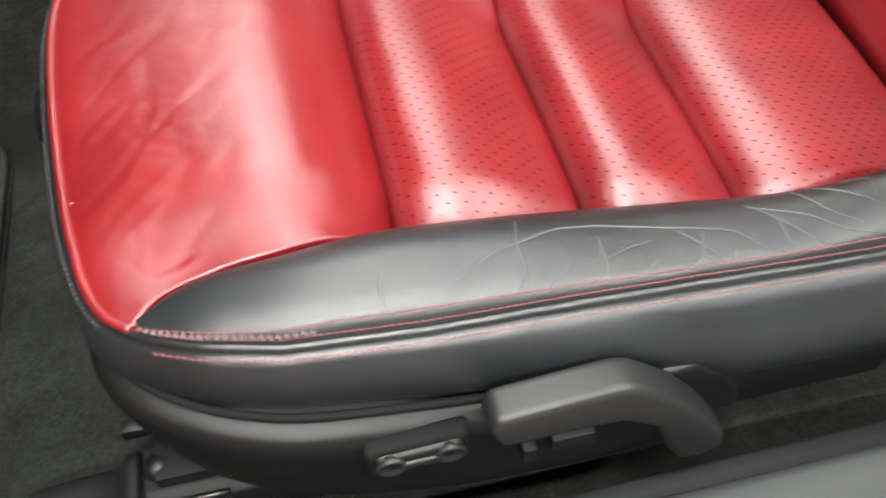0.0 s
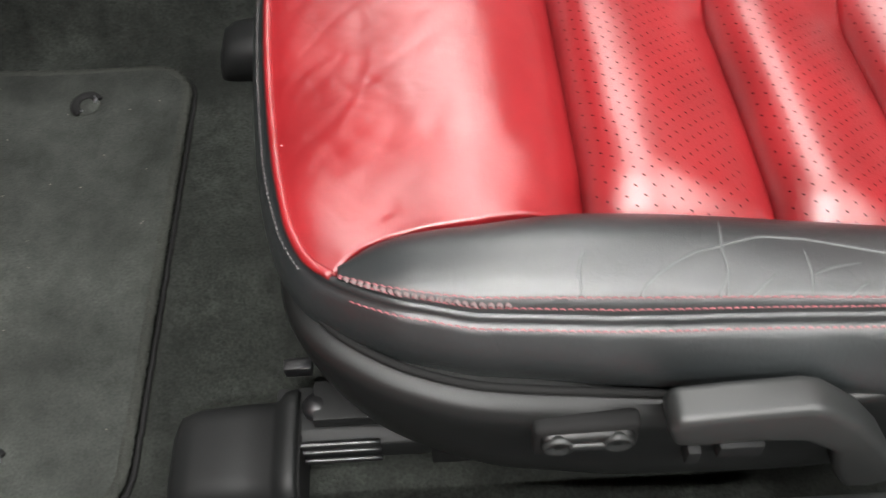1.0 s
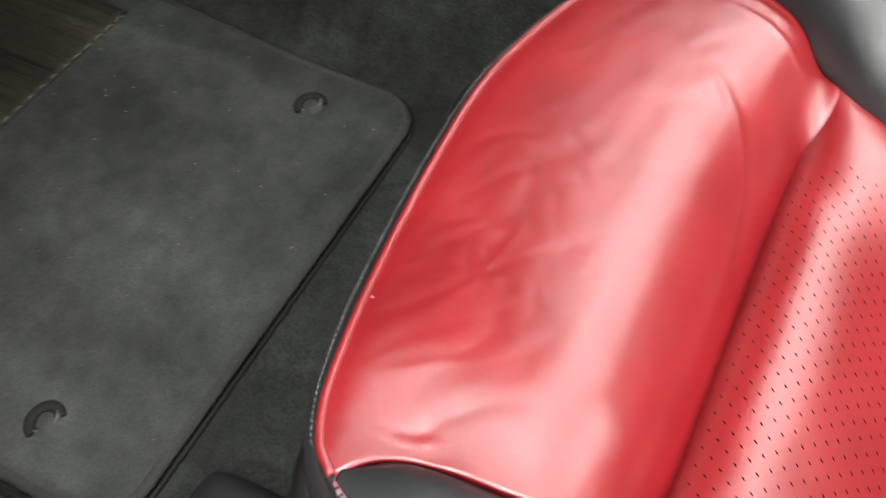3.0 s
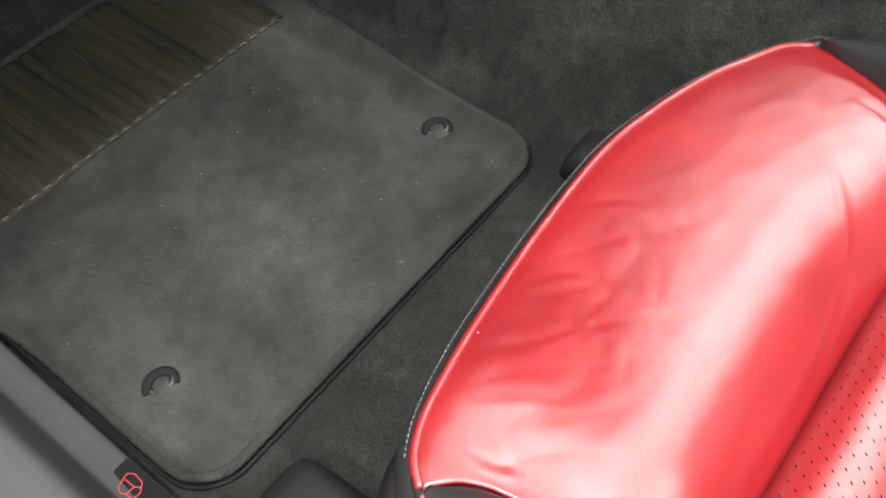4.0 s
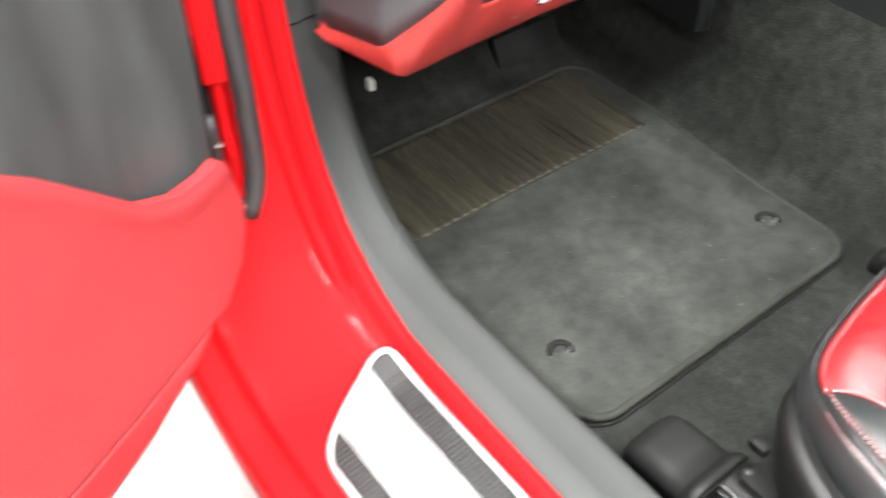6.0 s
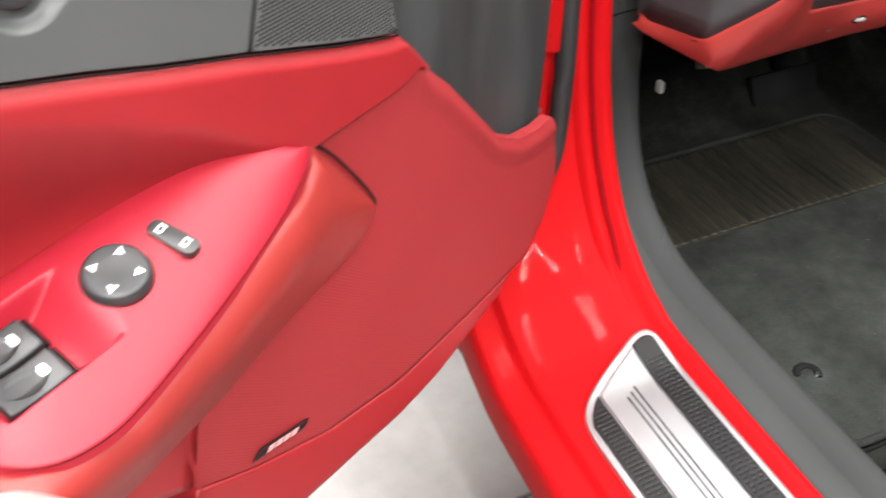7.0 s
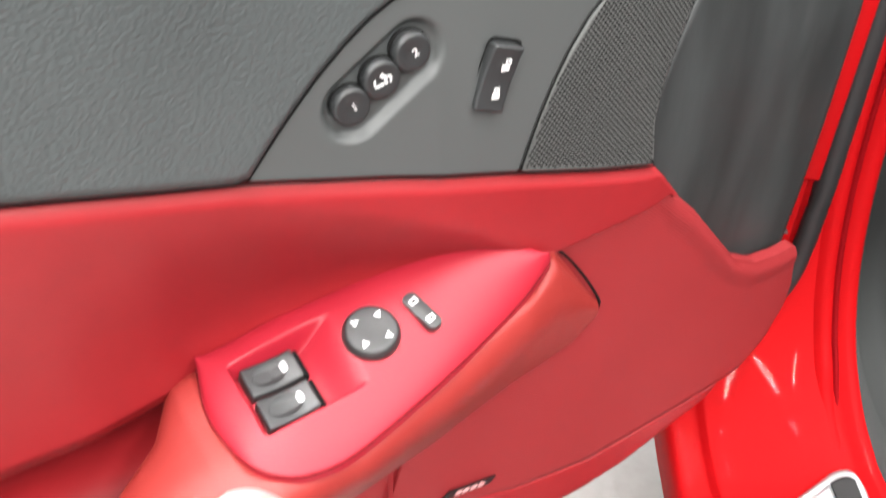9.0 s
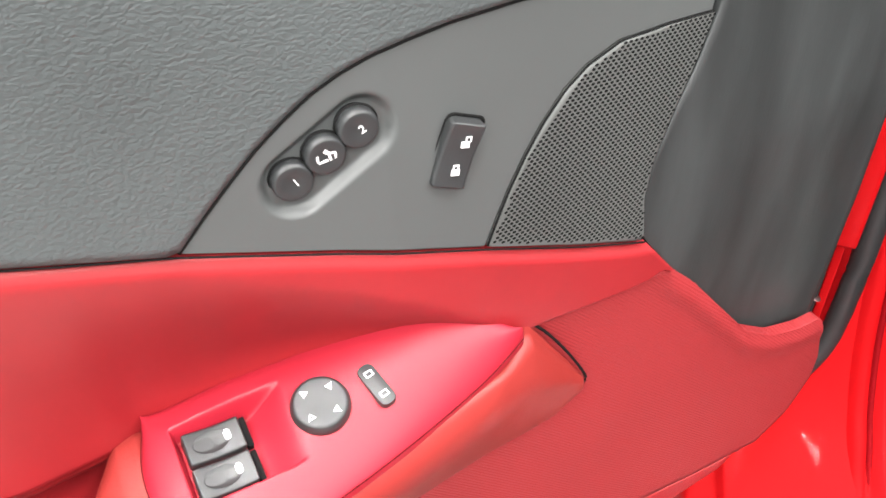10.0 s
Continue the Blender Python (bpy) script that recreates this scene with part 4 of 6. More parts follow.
def seat_base():
    """Dark foam and pan that fill the seat under its covers."""
    pts = [(x, y) for x, y, z in sp[::6]]
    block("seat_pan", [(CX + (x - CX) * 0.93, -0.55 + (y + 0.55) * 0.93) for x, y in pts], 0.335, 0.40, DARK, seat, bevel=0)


seat_base()
# added near-black block: paints the deep shade under the cushion
block("under_seat_shade", [(-0.272, -0.82), (0.21, -0.82), (0.21, -0.37), (-0.272, -0.37)], 0.238, 0.336, DARK, seat, "near-black block painted as the shade under the cushion", bevel=0)


# plastic side shield
def shield():
    line = resample([(-0.175, -0.306), (-0.21, -0.302), (-0.240, -0.305), (-0.262, -0.318), (-0.280, -0.342), (-0.293, -0.372), (-0.301, -0.41), (-0.304, -0.48), (-0.305, -0.56), (-0.304, -0.625)], 70)
    t = np.gradient(line, axis=0)
    nrm = np.stack([t[:, 1], -t[:, 0]], 1)
    nrm /= np.linalg.norm(nrm, axis=1)[:, None]
    if nrm[40, 0] > 0:
        nrm = -nrm
    rows = []
    for i, (p, o) in enumerate(zip(line, nrm)):
        y = p[1]
        zt = float(np.interp(-y, [0.300, 0.32, 0.36, 0.43, 0.51, 0.60, 0.70], [0.420, 0.418, 0.413, 0.405, 0.394, 0.389, 0.37]))
        zb = float(np.interp(-y, [0.300, 0.32, 0.345, 0.42, 0.49, 0.60, 0.70], [0.375, 0.345, 0.325, 0.297, 0.280, 0.275, 0.28]))
        row = []
        for f, a in ((0.0, -0.012), (0.0, -0.003), (0.015, 0.003), (0.04, 0.0085), (0.08, 0.0120), (0.14, 0.0138), (0.24, 0.0140), (0.5, 0.0122), (0.8, 0.008), (0.93, 0.003), (1.0, -0.006), (1.0, -0.014)):
            z = zt + (zb - zt) * f
            row.append((p[0] + o[0] * a, p[1] + o[1] * a, z))
        rows.append(row)
    obj("side_shield", np.array(rows).reshape(-1, 3), grid_faces(len(rows), 12), SHIELD_BLACK, seat, "satin black plastic side shield")
    # dark tube along the lip paints the shadow crease under the band
    lip = [(0.5 * (r[1][0] + r[2][0]), 0.5 * (r[1][1] + r[2][1]), r[0][2] + 0.0030) for r in rows[14:]]
    tube("shield_gap_shade", lip, 0.0026, DARK, seat, "dark tube painted as the shade above the shield", sides=8)


shield()

# power switch on the shield
# raised near-black box: its colour paints the shade of the switch recess
switch = box("switch_recess_shade", (0.012, 0.060, 0.034), DARK, seat, "near-black box painted as the seat switch's shaded recess", m=Matrix.Translation((-0.3165, -0.459, 0.3795)) @ Matrix.Rotation(radians(-2), 4, "X"), bevel=0.005, segments=3)
sw = box("seat_switch", (0.014, 0.052, 0.021), SHIELD_BLACK, seat, "black rocker seat switch", m=Matrix.Translation((-0.3192, -0.459, 0.3815)) @ Matrix.Rotation(radians(-2), 4, "X"), bevel=0.006, segments=4)
box("switch_bridge", (0.005, 0.022, 0.006), BLACK_PLASTIC, sw, m=Matrix.Translation((-0.3256, -0.459, 0.3830)), bevel=0.002, segments=3)
for dy in (-0.0165, 0.0165):
    ring = []
    for k, h in ((0.0092, -0.004), (0.0090, 0.0004), (0.0080, 0.0014), (0.0066, 0.0006), (0.0008, -0.0006)):
        ring.append([(-0.3264 - h, -0.459 + dy + k * math.cos(a), 0.3826 - 0.035 * dy + k * math.sin(a)) for a in np.linspace(0, 2 * math.pi, 24, endpoint=False)])
    loft("switch_dome", ring, BLACK_PLASTIC, sw, "dished grey switch knob")
# height lever
lever_poly = [(-0.493, 0.426), (-0.497, 0.436), (-0.530, 0.439), (-0.562, 0.441), (-0.574, 0.437), (-0.598, 0.414), (-0.619, 0.386), (-0.638, 0.353), (-0.641, 0.338), (-0.632, 0.329), (-0.614, 0.330), (-0.602, 0.352), (-0.591, 0.384), (-0.568, 0.403), (-0.540, 0.406), (-0.514, 0.404), (-0.500, 0.406)]
block("recline_lever", lever_poly, -0.340, -0.318, BLACK_PLASTIC, seat, "black plastic recline lever", axis="x", bevel=0.0070, segments=3)
block("lever_hub", [(-0.570, 0.390), (-0.592, 0.402), (-0.62, 0.406), (-0.643, 0.388), (-0.656, 0.362), (-0.660, 0.335), (-0.60, 0.34)], -0.318, -0.298, SHIELD_BLACK, seat, "black plastic lever hub", axis="x", bevel=0.006, segments=3)
box("lever_latch", (0.012, 0.026, 0.014), COVER_BLACK, seat, m=Matrix.Translation((-0.322, -0.548, 0.364)), bevel=0.002)
box("lever_pin", (0.012, 0.008, 0.016), COVER_BLACK, seat, m=Matrix.Translation((-0.322, -0.522, 0.358)), bevel=0.002)
tube("rear_rod", [(-0.29, y, 0.372 + (y + 0.66) * -0.05) for y in np.linspace(-0.64, -0.80, 8)], 0.0020, DASH_GREY, seat, "thin grey steel rod")


# seat rails
def rail(x):
    block("seat_rail", [(x - 0.022, 0.250), (x - 0.022, 0.272), (x - 0.012, 0.278), (x + 0.022, 0.278), (x + 0.022, 0.250)], -0.63, -0.262, COVER_BLACK, seat, "black painted steel seat rail", axis="y", bevel=0.002)
    box("rail_slide", (0.030, 0.34, 0.012), COVER_BLACK, seat, m=Matrix.Translation((x + 0.004, -0.46, 0.286)), bevel=0.002)
    for dz in (0.0, 0.012, 0.022):
        tube("rail_edge", [(x - 0.024 + dz * 0.1, y, 0.254 + dz) for y in np.linspace(-0.335, -0.268, 8)], 0.0022, GLOSS_BLACK, seat)
    ring = []
    for k, h in ((0.010, 0.0), (0.0098, 0.004), (0.008, 0.007), (0.004, 0.0085), (0.0005, 0.009)):
        ring.append([(x + 0.002 + k * math.cos(a), -0.292 + k * math.sin(a), 0.284 + h) for a in np.linspace(0, 2 * math.pi, 18, endpoint=False)])
    loft("rail_bolt", ring, GLOSS_BLACK, seat, "black rail bolt")
    box("rail_tab", (0.010, 0.020, 0.012), GLOSS_BLACK, seat, m=Matrix.Translation((x + 0.034, -0.278, 0.286)), bevel=0.002)


rail(-0.248)
rail(0.172)


def rail_cover(x, y, s):
    c = thing("rail_cover", "black plastic end cover of a seat rail on the carpet", "cover", group="rail covers")
    sections = []
    for f, w, top in ((0.0, 0.74, 0.008), (0.03, 0.86, 0.022), (0.12, 0.95, 0.036), (0.30, 1.0, 0.043), (0.7, 1.02, 0.046), (0.95, 1.02, 0.047), (1.0, 1.06, 0.050), (1.06, 1.12, 0.055), (1.16, 1.14, 0.057), (1.18, 1.10, 0.055)):
        yy = y - f * 0.082 * s
        h = []
        for k in round_poly(0, 0, 0.074 * w * s, top * 2, min(0.018, top * 0.8), steps=6):
            h.append((x + k[0], yy, FLOOR_Z + max(k[1], -0.002)))
        sections.append(h)
    loft("cap", sections, COVER_BLACK, c, "black plastic cap")
    # dark plate over the closed end paints the shade inside the mouth
    mouth = round_poly(0, 0, 0.074 * s, 0.094, 0.016, steps=6)
    block("cap_mouth_shade", [(x + a, FLOOR_Z + max(b, 0.002)) for a, b in mouth], y - 0.0985 * s, y - 0.0965 * s, DARK, c, "dark plate painted as the shaded mouth of the cap", axis="y", bevel=0)
    return c


rail_cover(-0.268, -0.182, 1.0)
rail_cover(0.168, -0.176, 0.72)


# backrest
def backrest():
    rows = []
    for h in np.linspace(0, 0.55, 30):
        row = []
        for u in np.linspace(-1, 1, 41):
            x = CX + u * 0.20
            y = -0.826 - h * 0.36 + 0.045 * smooth_step(0.62, 1.0, abs(u)) - 0.012 * (1 - u * u)
            row.append((x, y, 0.395 + h))
        rows.append(row)
    sheet("back_panel", rows, RED_LEATHER, seat, "red leather backrest panel", back=(0, -1, 0), depth=0.08, rim=0.003)
    for s in (-1, 1):
        sec = []
        for h in np.linspace(0, 0.55, 24):
            r = 0.045 + 0.012 * math.sin(h * 5)
            cx, cy = CX + s * (0.225 + 0.01 * h), -0.850 - h * 0.36
            sec.append([(cx + 0.85 * r * math.cos(a), cy + 1.25 * r * math.sin(a), 0.455 + h + 0.01 * math.sin(a)) for a in np.linspace(0, 2 * math.pi, 24, endpoint=False)])
        loft("back_bolster", sec, BLACK_LEATHER, seat, "black leather backrest bolster")


backrest()


# creases worn into the bolster: lines given as y and the share of the way from inner edge to seam
def on_bolster(y, s):
    i = np.interp(-y, -bl[:, 0, 1], np.arange(len(bl)))
    a = int(min(i, len(bl) - 2))
    f = i - a
    j = s * (bl.shape[1] - 1)
    b = int(min(j, bl.shape[1] - 2))
    g = j - b
    p = (1 - f) * ((1 - g) * bl[a, b] + g * bl[a, b + 1]) + f * ((1 - g) * bl[a + 1, b] + g * bl[a + 1, b + 1])
    return p + np.array((-0.0001, 0, 0.0001))


CREASES = [
    ([(-0.483, 0.95), (-0.488, 0.87), (-0.501, 0.76), (-0.516, 0.66), (-0.53, 0.6), (-0.559, 0.47), (-0.588, 0.51), (-0.617, 0.59), (-0.646, 0.68), (-0.661, 0.85), (-0.674, 0.94)], 0.0010),
    ([(-0.458, 0.65), (-0.454, 0.79), (-0.454, 0.93)], 0.0008),
    ([(-0.535, 0.28), (-0.53, 0.6), (-0.53, 0.8), (-0.523, 0.95)], 0.0009),
    ([(-0.53, 0.8), (-0.528, 0.95)], 0.0007),
    ([(-0.537, 0.96), (-0.545, 0.9), (-0.555, 0.8)], 0.0007),
    ([(-0.574, 0.59), (-0.574, 0.79), (-0.572, 0.93)], 0.0008),
    ([(-0.574, 0.8), (-0.588, 0.73), (-0.603, 0.69)], 0.0007),
    ([(-0.591, 0.94), (-0.603, 0.84)], 0.0006),
    ([(-0.618, 0.94), (-0.627, 0.85), (-0.632, 0.65)], 0.0009),
    ([(-0.627, 0.85), (-0.633, 0.94)], 0.0007),
    ([(-0.643, 0.95), (-0.646, 0.85)], 0.0007),
    ([(-0.617, 0.61), (-0.632, 0.83), (-0.639, 0.95)], 0.0007),
    ([(-0.661, 0.36), (-0.675, 0.61), (-0.69, 0.85), (-0.704, 0.98)], 0.0009),
    ([(-0.661, 0.41), (-0.69, 0.61), (-0.709, 0.82), (-0.732, 0.93)], 0.0009),
    ([(-0.69, 0.12), (-0.704, 0.6), (-0.721, 0.81)], 0.0009),
    ([(-0.704, 0.18), (-0.72, 0.45), (-0.733, 0.66)], 0.0009),
    ([(-0.719, 0.22), (-0.736, 0.27), (-0.733, 0.59)], 0.0008),
    ([(-0.675, 0.55), (-0.677, 0.87)], 0.0008),
    ([(-0.615, 0.97), (-0.613, 0.9)], 0.0006),
]
for line, r in CREASES:
    q = resample(line, 26)
    tube("crease", [on_bolster(a, b) for a, b in q], r, CREASE, seat, "pale worn crease", sides=6, flat=0.35, taper=True)


def on_thigh(x, y):
    d = (fp[..., 0] - x) ** 2 + (fp[..., 1] - y) ** 2
    i, j = np.unravel_index(np.argmin(d), d.shape)
    return np.array((x, y, fp[i, j, 2] + 0.0002))


box("lint", (0.0008, 0.0016, 0.0005), PINK, seat, "tiny pale speck", m=Matrix.Translation(on_thigh(-0.157, -0.293)), bevel=0.0002)

# ---- car door, swung open: u runs towards the hinges, n towards the cabin, z up ----
DOOR = Matrix.Translation((-0.841, -0.122, 0)) @ Matrix.Rotation(math.atan2(0.511, 0.8597), 4, "Z")
door = thing("door_1", "open red car door with black upper and red lower trim", "car door", DOOR, kind="structure")


def base_n(u):
    return np.interp(u, [-0.7, -0.3, -0.148, -0.05, 0.1, 0.351], [-0.038, -0.022, -0.013, -0.003, 0.0, -0.013])


BELT = [(-0.62, 0.958), (-0.40, 0.907), (-0.2555, 0.872), (-0.193, 0.8565), (-0.148, 0.8460), (-0.0785, 0.8270), (0.0, 0.803), (0.06, 0.783), (0.108, 0.7695)]


def belt_z(u):
    q = np.array(BELT)
    return np.interp(u, q[:, 0], q[:, 1])


def patch(name, top, bottom, cols, rows, n_of, mat, label="", depth=0.010, rim=0.0016, curve=True):
    """A trim panel between two lines of (u, z), with its surface at n_of(u, z) and edges that turn back."""
    f = resample if curve else straight
    a, b = f(top, cols), f(bottom, cols)
    p = np.zeros((rows, cols, 3))
    for i in range(rows):
        w = i / (rows - 1)
        q = a * (1 - w) + b * w
        for j in range(cols):
            p[i, j] = (q[j, 0], -float(n_of(q[j, 0], q[j, 1])), q[j, 1])
    return sheet(name, p, mat, door, label, back=(0, 1, 0), depth=depth, rim=rim)


def upper_n(u, z):
    return base_n(u) - 0.10 * (z - belt_z(u)) - 0.9 * max(0.0, z - 0.985)


def well_depth(u, z):
    """The soft hollow that holds the three round buttons."""
    c, k = math.cos(radians(31)), math.sin(radians(31))
    du, dz = u + 0.0770, z - 0.8765
    a, b = du * c + dz * k, dz * c - du * k
    d = math.hypot(max(abs(a) - 0.0185, 0.0), b)
    return 0.0042 * float(smooth_step(0.0175, 0.0120, d))


# black upper trim
curve = [(-0.1475, 0.8475), (-0.135, 0.861), (-0.1234, 0.8728), (-0.109, 0.8865), (-0.0953, 0.8975), (-0.082, 0.9066), (-0.0688, 0.9132), (-0.0533, 0.9188), (-0.0372, 0.9218), (-0.015, 0.9252), (0.014, 0.9275), (0.06, 0.930), (0.145, 0.932)]
patch("upper_trim", [(-0.62, 1.02), (-0.40, 1.02), (-0.2, 1.02), (0.0, 1.02), (0.145, 1.02)], [(-0.62, 0.960), (-0.40, 0.909), (-0.2555, 0.874), (-0.193, 0.8585), (-0.149, 0.8478)] + [(u - 0.001, z + 0.0015) for u, z in curve[1:]], 120, 40, lambda u, z: upper_n(u, z) + 0.002, DOOR_BLACK, "grained black vinyl upper trim", curve=False)
MESH_L = [(0.0012, 0.8045), (0.0075, 0.8184), (0.0143, 0.8326), (0.0243, 0.8500), (0.034, 0.8640), (0.0468, 0.8785), (0.0597, 0.8882), (0.0796, 0.8965), (0.1082, 0.8985), (0.1415, 0.8985)]
patch("switch_panel", curve, [(-0.1462, 0.8470), (-0.0785, 0.8285), (-0.0005, 0.8045)] + [(u - 0.0012, z + 0.001) for u, z in MESH_L[1:]], 240, 110, lambda u, z: upper_n(u, z) - well_depth(u, z), PANEL_BLACK, "smooth black plastic switch panel", curve=False)
patch("tweeter_grille", MESH_L, [(0.0025, 0.8040), (0.06, 0.785), (0.107, 0.7715), (0.1040, 0.80), (0.108, 0.8205), (0.119, 0.8478), (0.1316, 0.8734), (0.1410, 0.8975)], 60, 30, lambda u, z: upper_n(u, z) + 0.001, MESH_GREY, "fine grey-black metal tweeter mesh", curve=False)


def mesh_holes(name, inside, us, zs, n_of, r, mat, label):
    """Fine holes of a metal mesh in staggered rows, as one part."""
    verts, faces = [], []
    for i, z in enumerate(zs):
        for u in us:
            uu = u + (us[1] - us[0]) / 2 * (i % 2)
            if not inside(uu, z):
                continue
            k = len(verts)
            for q in range(6):
                a = q * math.pi / 3
                x, h = uu + 1.05 * r * math.cos(a), z + 0.72 * r * math.sin(a)
                verts.append((x, -float(n_of(x, h)), h))
            faces.append(tuple(range(k + 5, k - 1, -1)))
    ob = obj(name, verts, faces, mat, door, label, smooth=False)
    ob["kind"] = "stuff"


def in_poly(poly):
    q = np.array(poly)
    def test(u, z):
        x, y = q[:, 0], q[:, 1]
        x2, y2 = np.roll(x, -1), np.roll(y, -1)
        hit = ((y > z) != (y2 > z)) & (u < (x2 - x) * (z - y) / (y2 - y + 1e-12) + x)
        return bool(hit.sum() % 2)
    return test


mesh_holes("mesh_holes", in_poly([(u + 0.0018, z - 0.0010) for u, z in MESH_L] + [(0.1405, 0.8965), (0.131, 0.8734), (0.118, 0.8478), (0.107, 0.8205), (0.103, 0.80), (0.1055, 0.7735), (0.06, 0.7872), (0.003, 0.8055)]), np.arange(0.0, 0.14, 0.0034), np.arange(0.77, 0.91, 0.0019), lambda u, z: upper_n(u, z) + 0.0012, 0.00115, DARK, "dark mesh holes")


# dark joints between the upper trim panels
tube("trim_gap", [(u - 0.0004, -float(upper_n(u, z)) - 0.0004, z + 0.0006) for u, z in straight(curve, 80)], 0.0011, DARK, door, sides=6)
tube("trim_gap", [(u, -float(upper_n(u, z)) - 0.0004, z) for u, z in straight(MESH_L, 60)], 0.0007, DARK, door, sides=6)
tube("trim_gap", [(u, -float(base_n(u)) - 0.001, z + 0.0002) for u, z in straight(BELT, 60)], 0.0005, DARK, door, sides=6)


# mirror sail of black rubber
def sail_n(u, z):
    return base_n(u) - 0.004 - 0.020 * smooth_step(0.13, 0.31, u) - 0.06 * max(0.0, z - 0.80)


patch("sail_panel", [(0.109, 0.771), (0.1055, 0.80), (0.1095, 0.8205), (0.1205, 0.8478), (0.133, 0.8734), (0.143, 0.90), (0.155, 0.95), (0.165, 1.02), (0.27, 1.02)], [(0.1105, 0.769), (0.1606, 0.7085), (0.215, 0.648), (0.265, 0.596), (0.314, 0.561), (0.348, 0.556), (0.354, 0.6275), (0.358, 0.70), (0.358, 0.80), (0.337, 1.02)], 90, 40, sail_n, SAIL_BLACK, "matt black rubber mirror sail", depth=0.02, curve=False)

# red upper panel with its hollow
BOWL = [(-0.62, 0.915), (-0.40, 0.890), (-0.217, 0.857), (-0.154, 0.838), (-0.078, 0.805), (-0.032, 0.779), (0.003, 0.750), (0.036, 0.720), (0.13, 0.66)]


def bowl_n(u, z):
    b = np.array(BOWL)
    zb = np.interp(u, b[:, 0], b[:, 1])
    low = float(np.interp(u, [-0.62, -0.3, -0.18, -0.10, -0.04, 0.0, 0.03], [0.70, 0.715, 0.726, 0.738, 0.742, 0.738, 0.70]))
    deep = float(np.interp(u, [-0.62, -0.24, -0.20, -0.18, -0.10, -0.05, -0.01, 0.03], [0.010, 0.012, 0.020, 0.027, 0.027, 0.021, 0.011, 0.0]))
    d = np.clip((zb - z) / max(zb - low, 0.01), 0, 1.2)
    roll = 0.004 * smooth_step(0.010, 0.0, belt_z(u) - z)
    return base_n(u) - deep * smooth_step(-0.08, 0.9, d) - roll + 0.0025


patch("upper_panel", [(u, z - 0.0015) for u, z in BELT] + [(0.109, 0.769)], [(-0.62, 0.730), (-0.40, 0.724), (-0.30, 0.7215), (-0.20, 0.7215), (-0.17, 0.724), (-0.104, 0.728), (-0.035, 0.728), (0.014, 0.7265), (0.032, 0.7355), (0.116, 0.7375), (0.127, 0.7415), (0.1385, 0.7350)], 130, 50, bowl_n, DOOR_RED, "red soft vinyl door panel", curve=False)


# red speaker cloth panel and lower trim
def cloth_n(u, z):
    edge = np.interp(u, [0.10, 0.1405, 0.167, 0.238, 0.274, 0.309, 0.332], [0.80, 0.7330, 0.7085, 0.630, 0.608, 0.599, 0.598]) - z
    roll = 0.003 * (1 - smooth_step(0.0, 0.012, edge)) if u > 0.1 else 0.0
    return base_n(u) - 0.002 + 0.0025 * smooth_step(0.03, 0.012, edge) * (u > 0.1) - roll


CLOTH_TOP = [(-0.086, 0.560), (-0.075, 0.60), (-0.05, 0.66), (0.0, 0.708), (0.033, 0.7340), (0.116, 0.7362), (0.1275, 0.7400), (0.1405, 0.7330), (0.167, 0.7085), (0.238, 0.630), (0.274, 0.608), (0.309, 0.599), (0.332, 0.598)]
CLOTH_LOW = [(-0.085, 0.557), (-0.04, 0.534), (0.021, 0.506), (0.09, 0.489), (0.156, 0.479), (0.23, 0.470), (0.30, 0.465), (0.332, 0.487), (0.349, 0.52), (0.350, 0.545), (0.335, 0.595)]
patch("speaker_cloth", CLOTH_TOP, CLOTH_LOW, 110, 44, cloth_n, GRILLE_RED, "dull red speaker cloth panel", curve=False)


def lower_n(u, z):
    low = float(np.interp(u, [-0.62, -0.06, 0.15, 0.26, 0.37], [0.42, 0.42, 0.40, 0.41, 0.50]))
    return base_n(u) - 0.002 - 0.024 * smooth_step(0.05, 0.0, z - low)


LOWER_TOP = [(-0.62, 0.526), (-0.30, 0.518), (-0.16, 0.5145), (-0.1144, 0.5125), (-0.098, 0.5155), (-0.0905, 0.525), (-0.0885, 0.538), (-0.087, 0.5555), (-0.04, 0.532), (0.021, 0.5045), (0.09, 0.4875), (0.156, 0.4775), (0.23, 0.468), (0.30, 0.463), (0.335, 0.487), (0.352, 0.52)]
DOOR_LOW = [(-0.62, 0.43), (-0.30, 0.425), (-0.061, 0.421), (0.037, 0.416), (0.12, 0.404), (0.19, 0.402), (0.24, 0.410), (0.285, 0.424), (0.328, 0.446), (0.350, 0.470), (0.360, 0.50), (0.362, 0.525)]
patch("lower_trim", LOWER_TOP, DOOR_LOW, 110, 30, lower_n, DOOR_RED, "red vinyl lower trim", depth=0.02, curve=False)
patch("middle_panel", [(-0.62, 0.66), (-0.30, 0.66), (-0.15, 0.66), (-0.075, 0.64), (-0.068, 0.62)], [(-0.62, 0.612), (-0.30, 0.611), (-0.165, 0.604), (-0.143, 0.591), (-0.12, 0.574), (-0.0875, 0.5575)], 60, 14, lambda u, z: base_n(u) - 0.004, DOOR_RED, "red vinyl middle panel", curve=False)
patch("pocket_wall", [(-0.62, 0.66), (-0.16, 0.66), (-0.078, 0.64)], [(-0.62, 0.462), (-0.14, 0.462), (-0.078, 0.462)], 40, 12, lambda u, z: -0.055, DOOR_RED, "shadowed red map pocket")
obj("pocket_floor", [(u, -n, z) for u in (-0.62, -0.3, -0.16, -0.086) for n, z in ((-0.056, 0.472), (base_n(u) - 0.012, 0.478))], [(0, 1, 3, 2), (2, 3, 5, 4), (4, 5, 7, 6)], DOOR_RED, door, smooth=False)
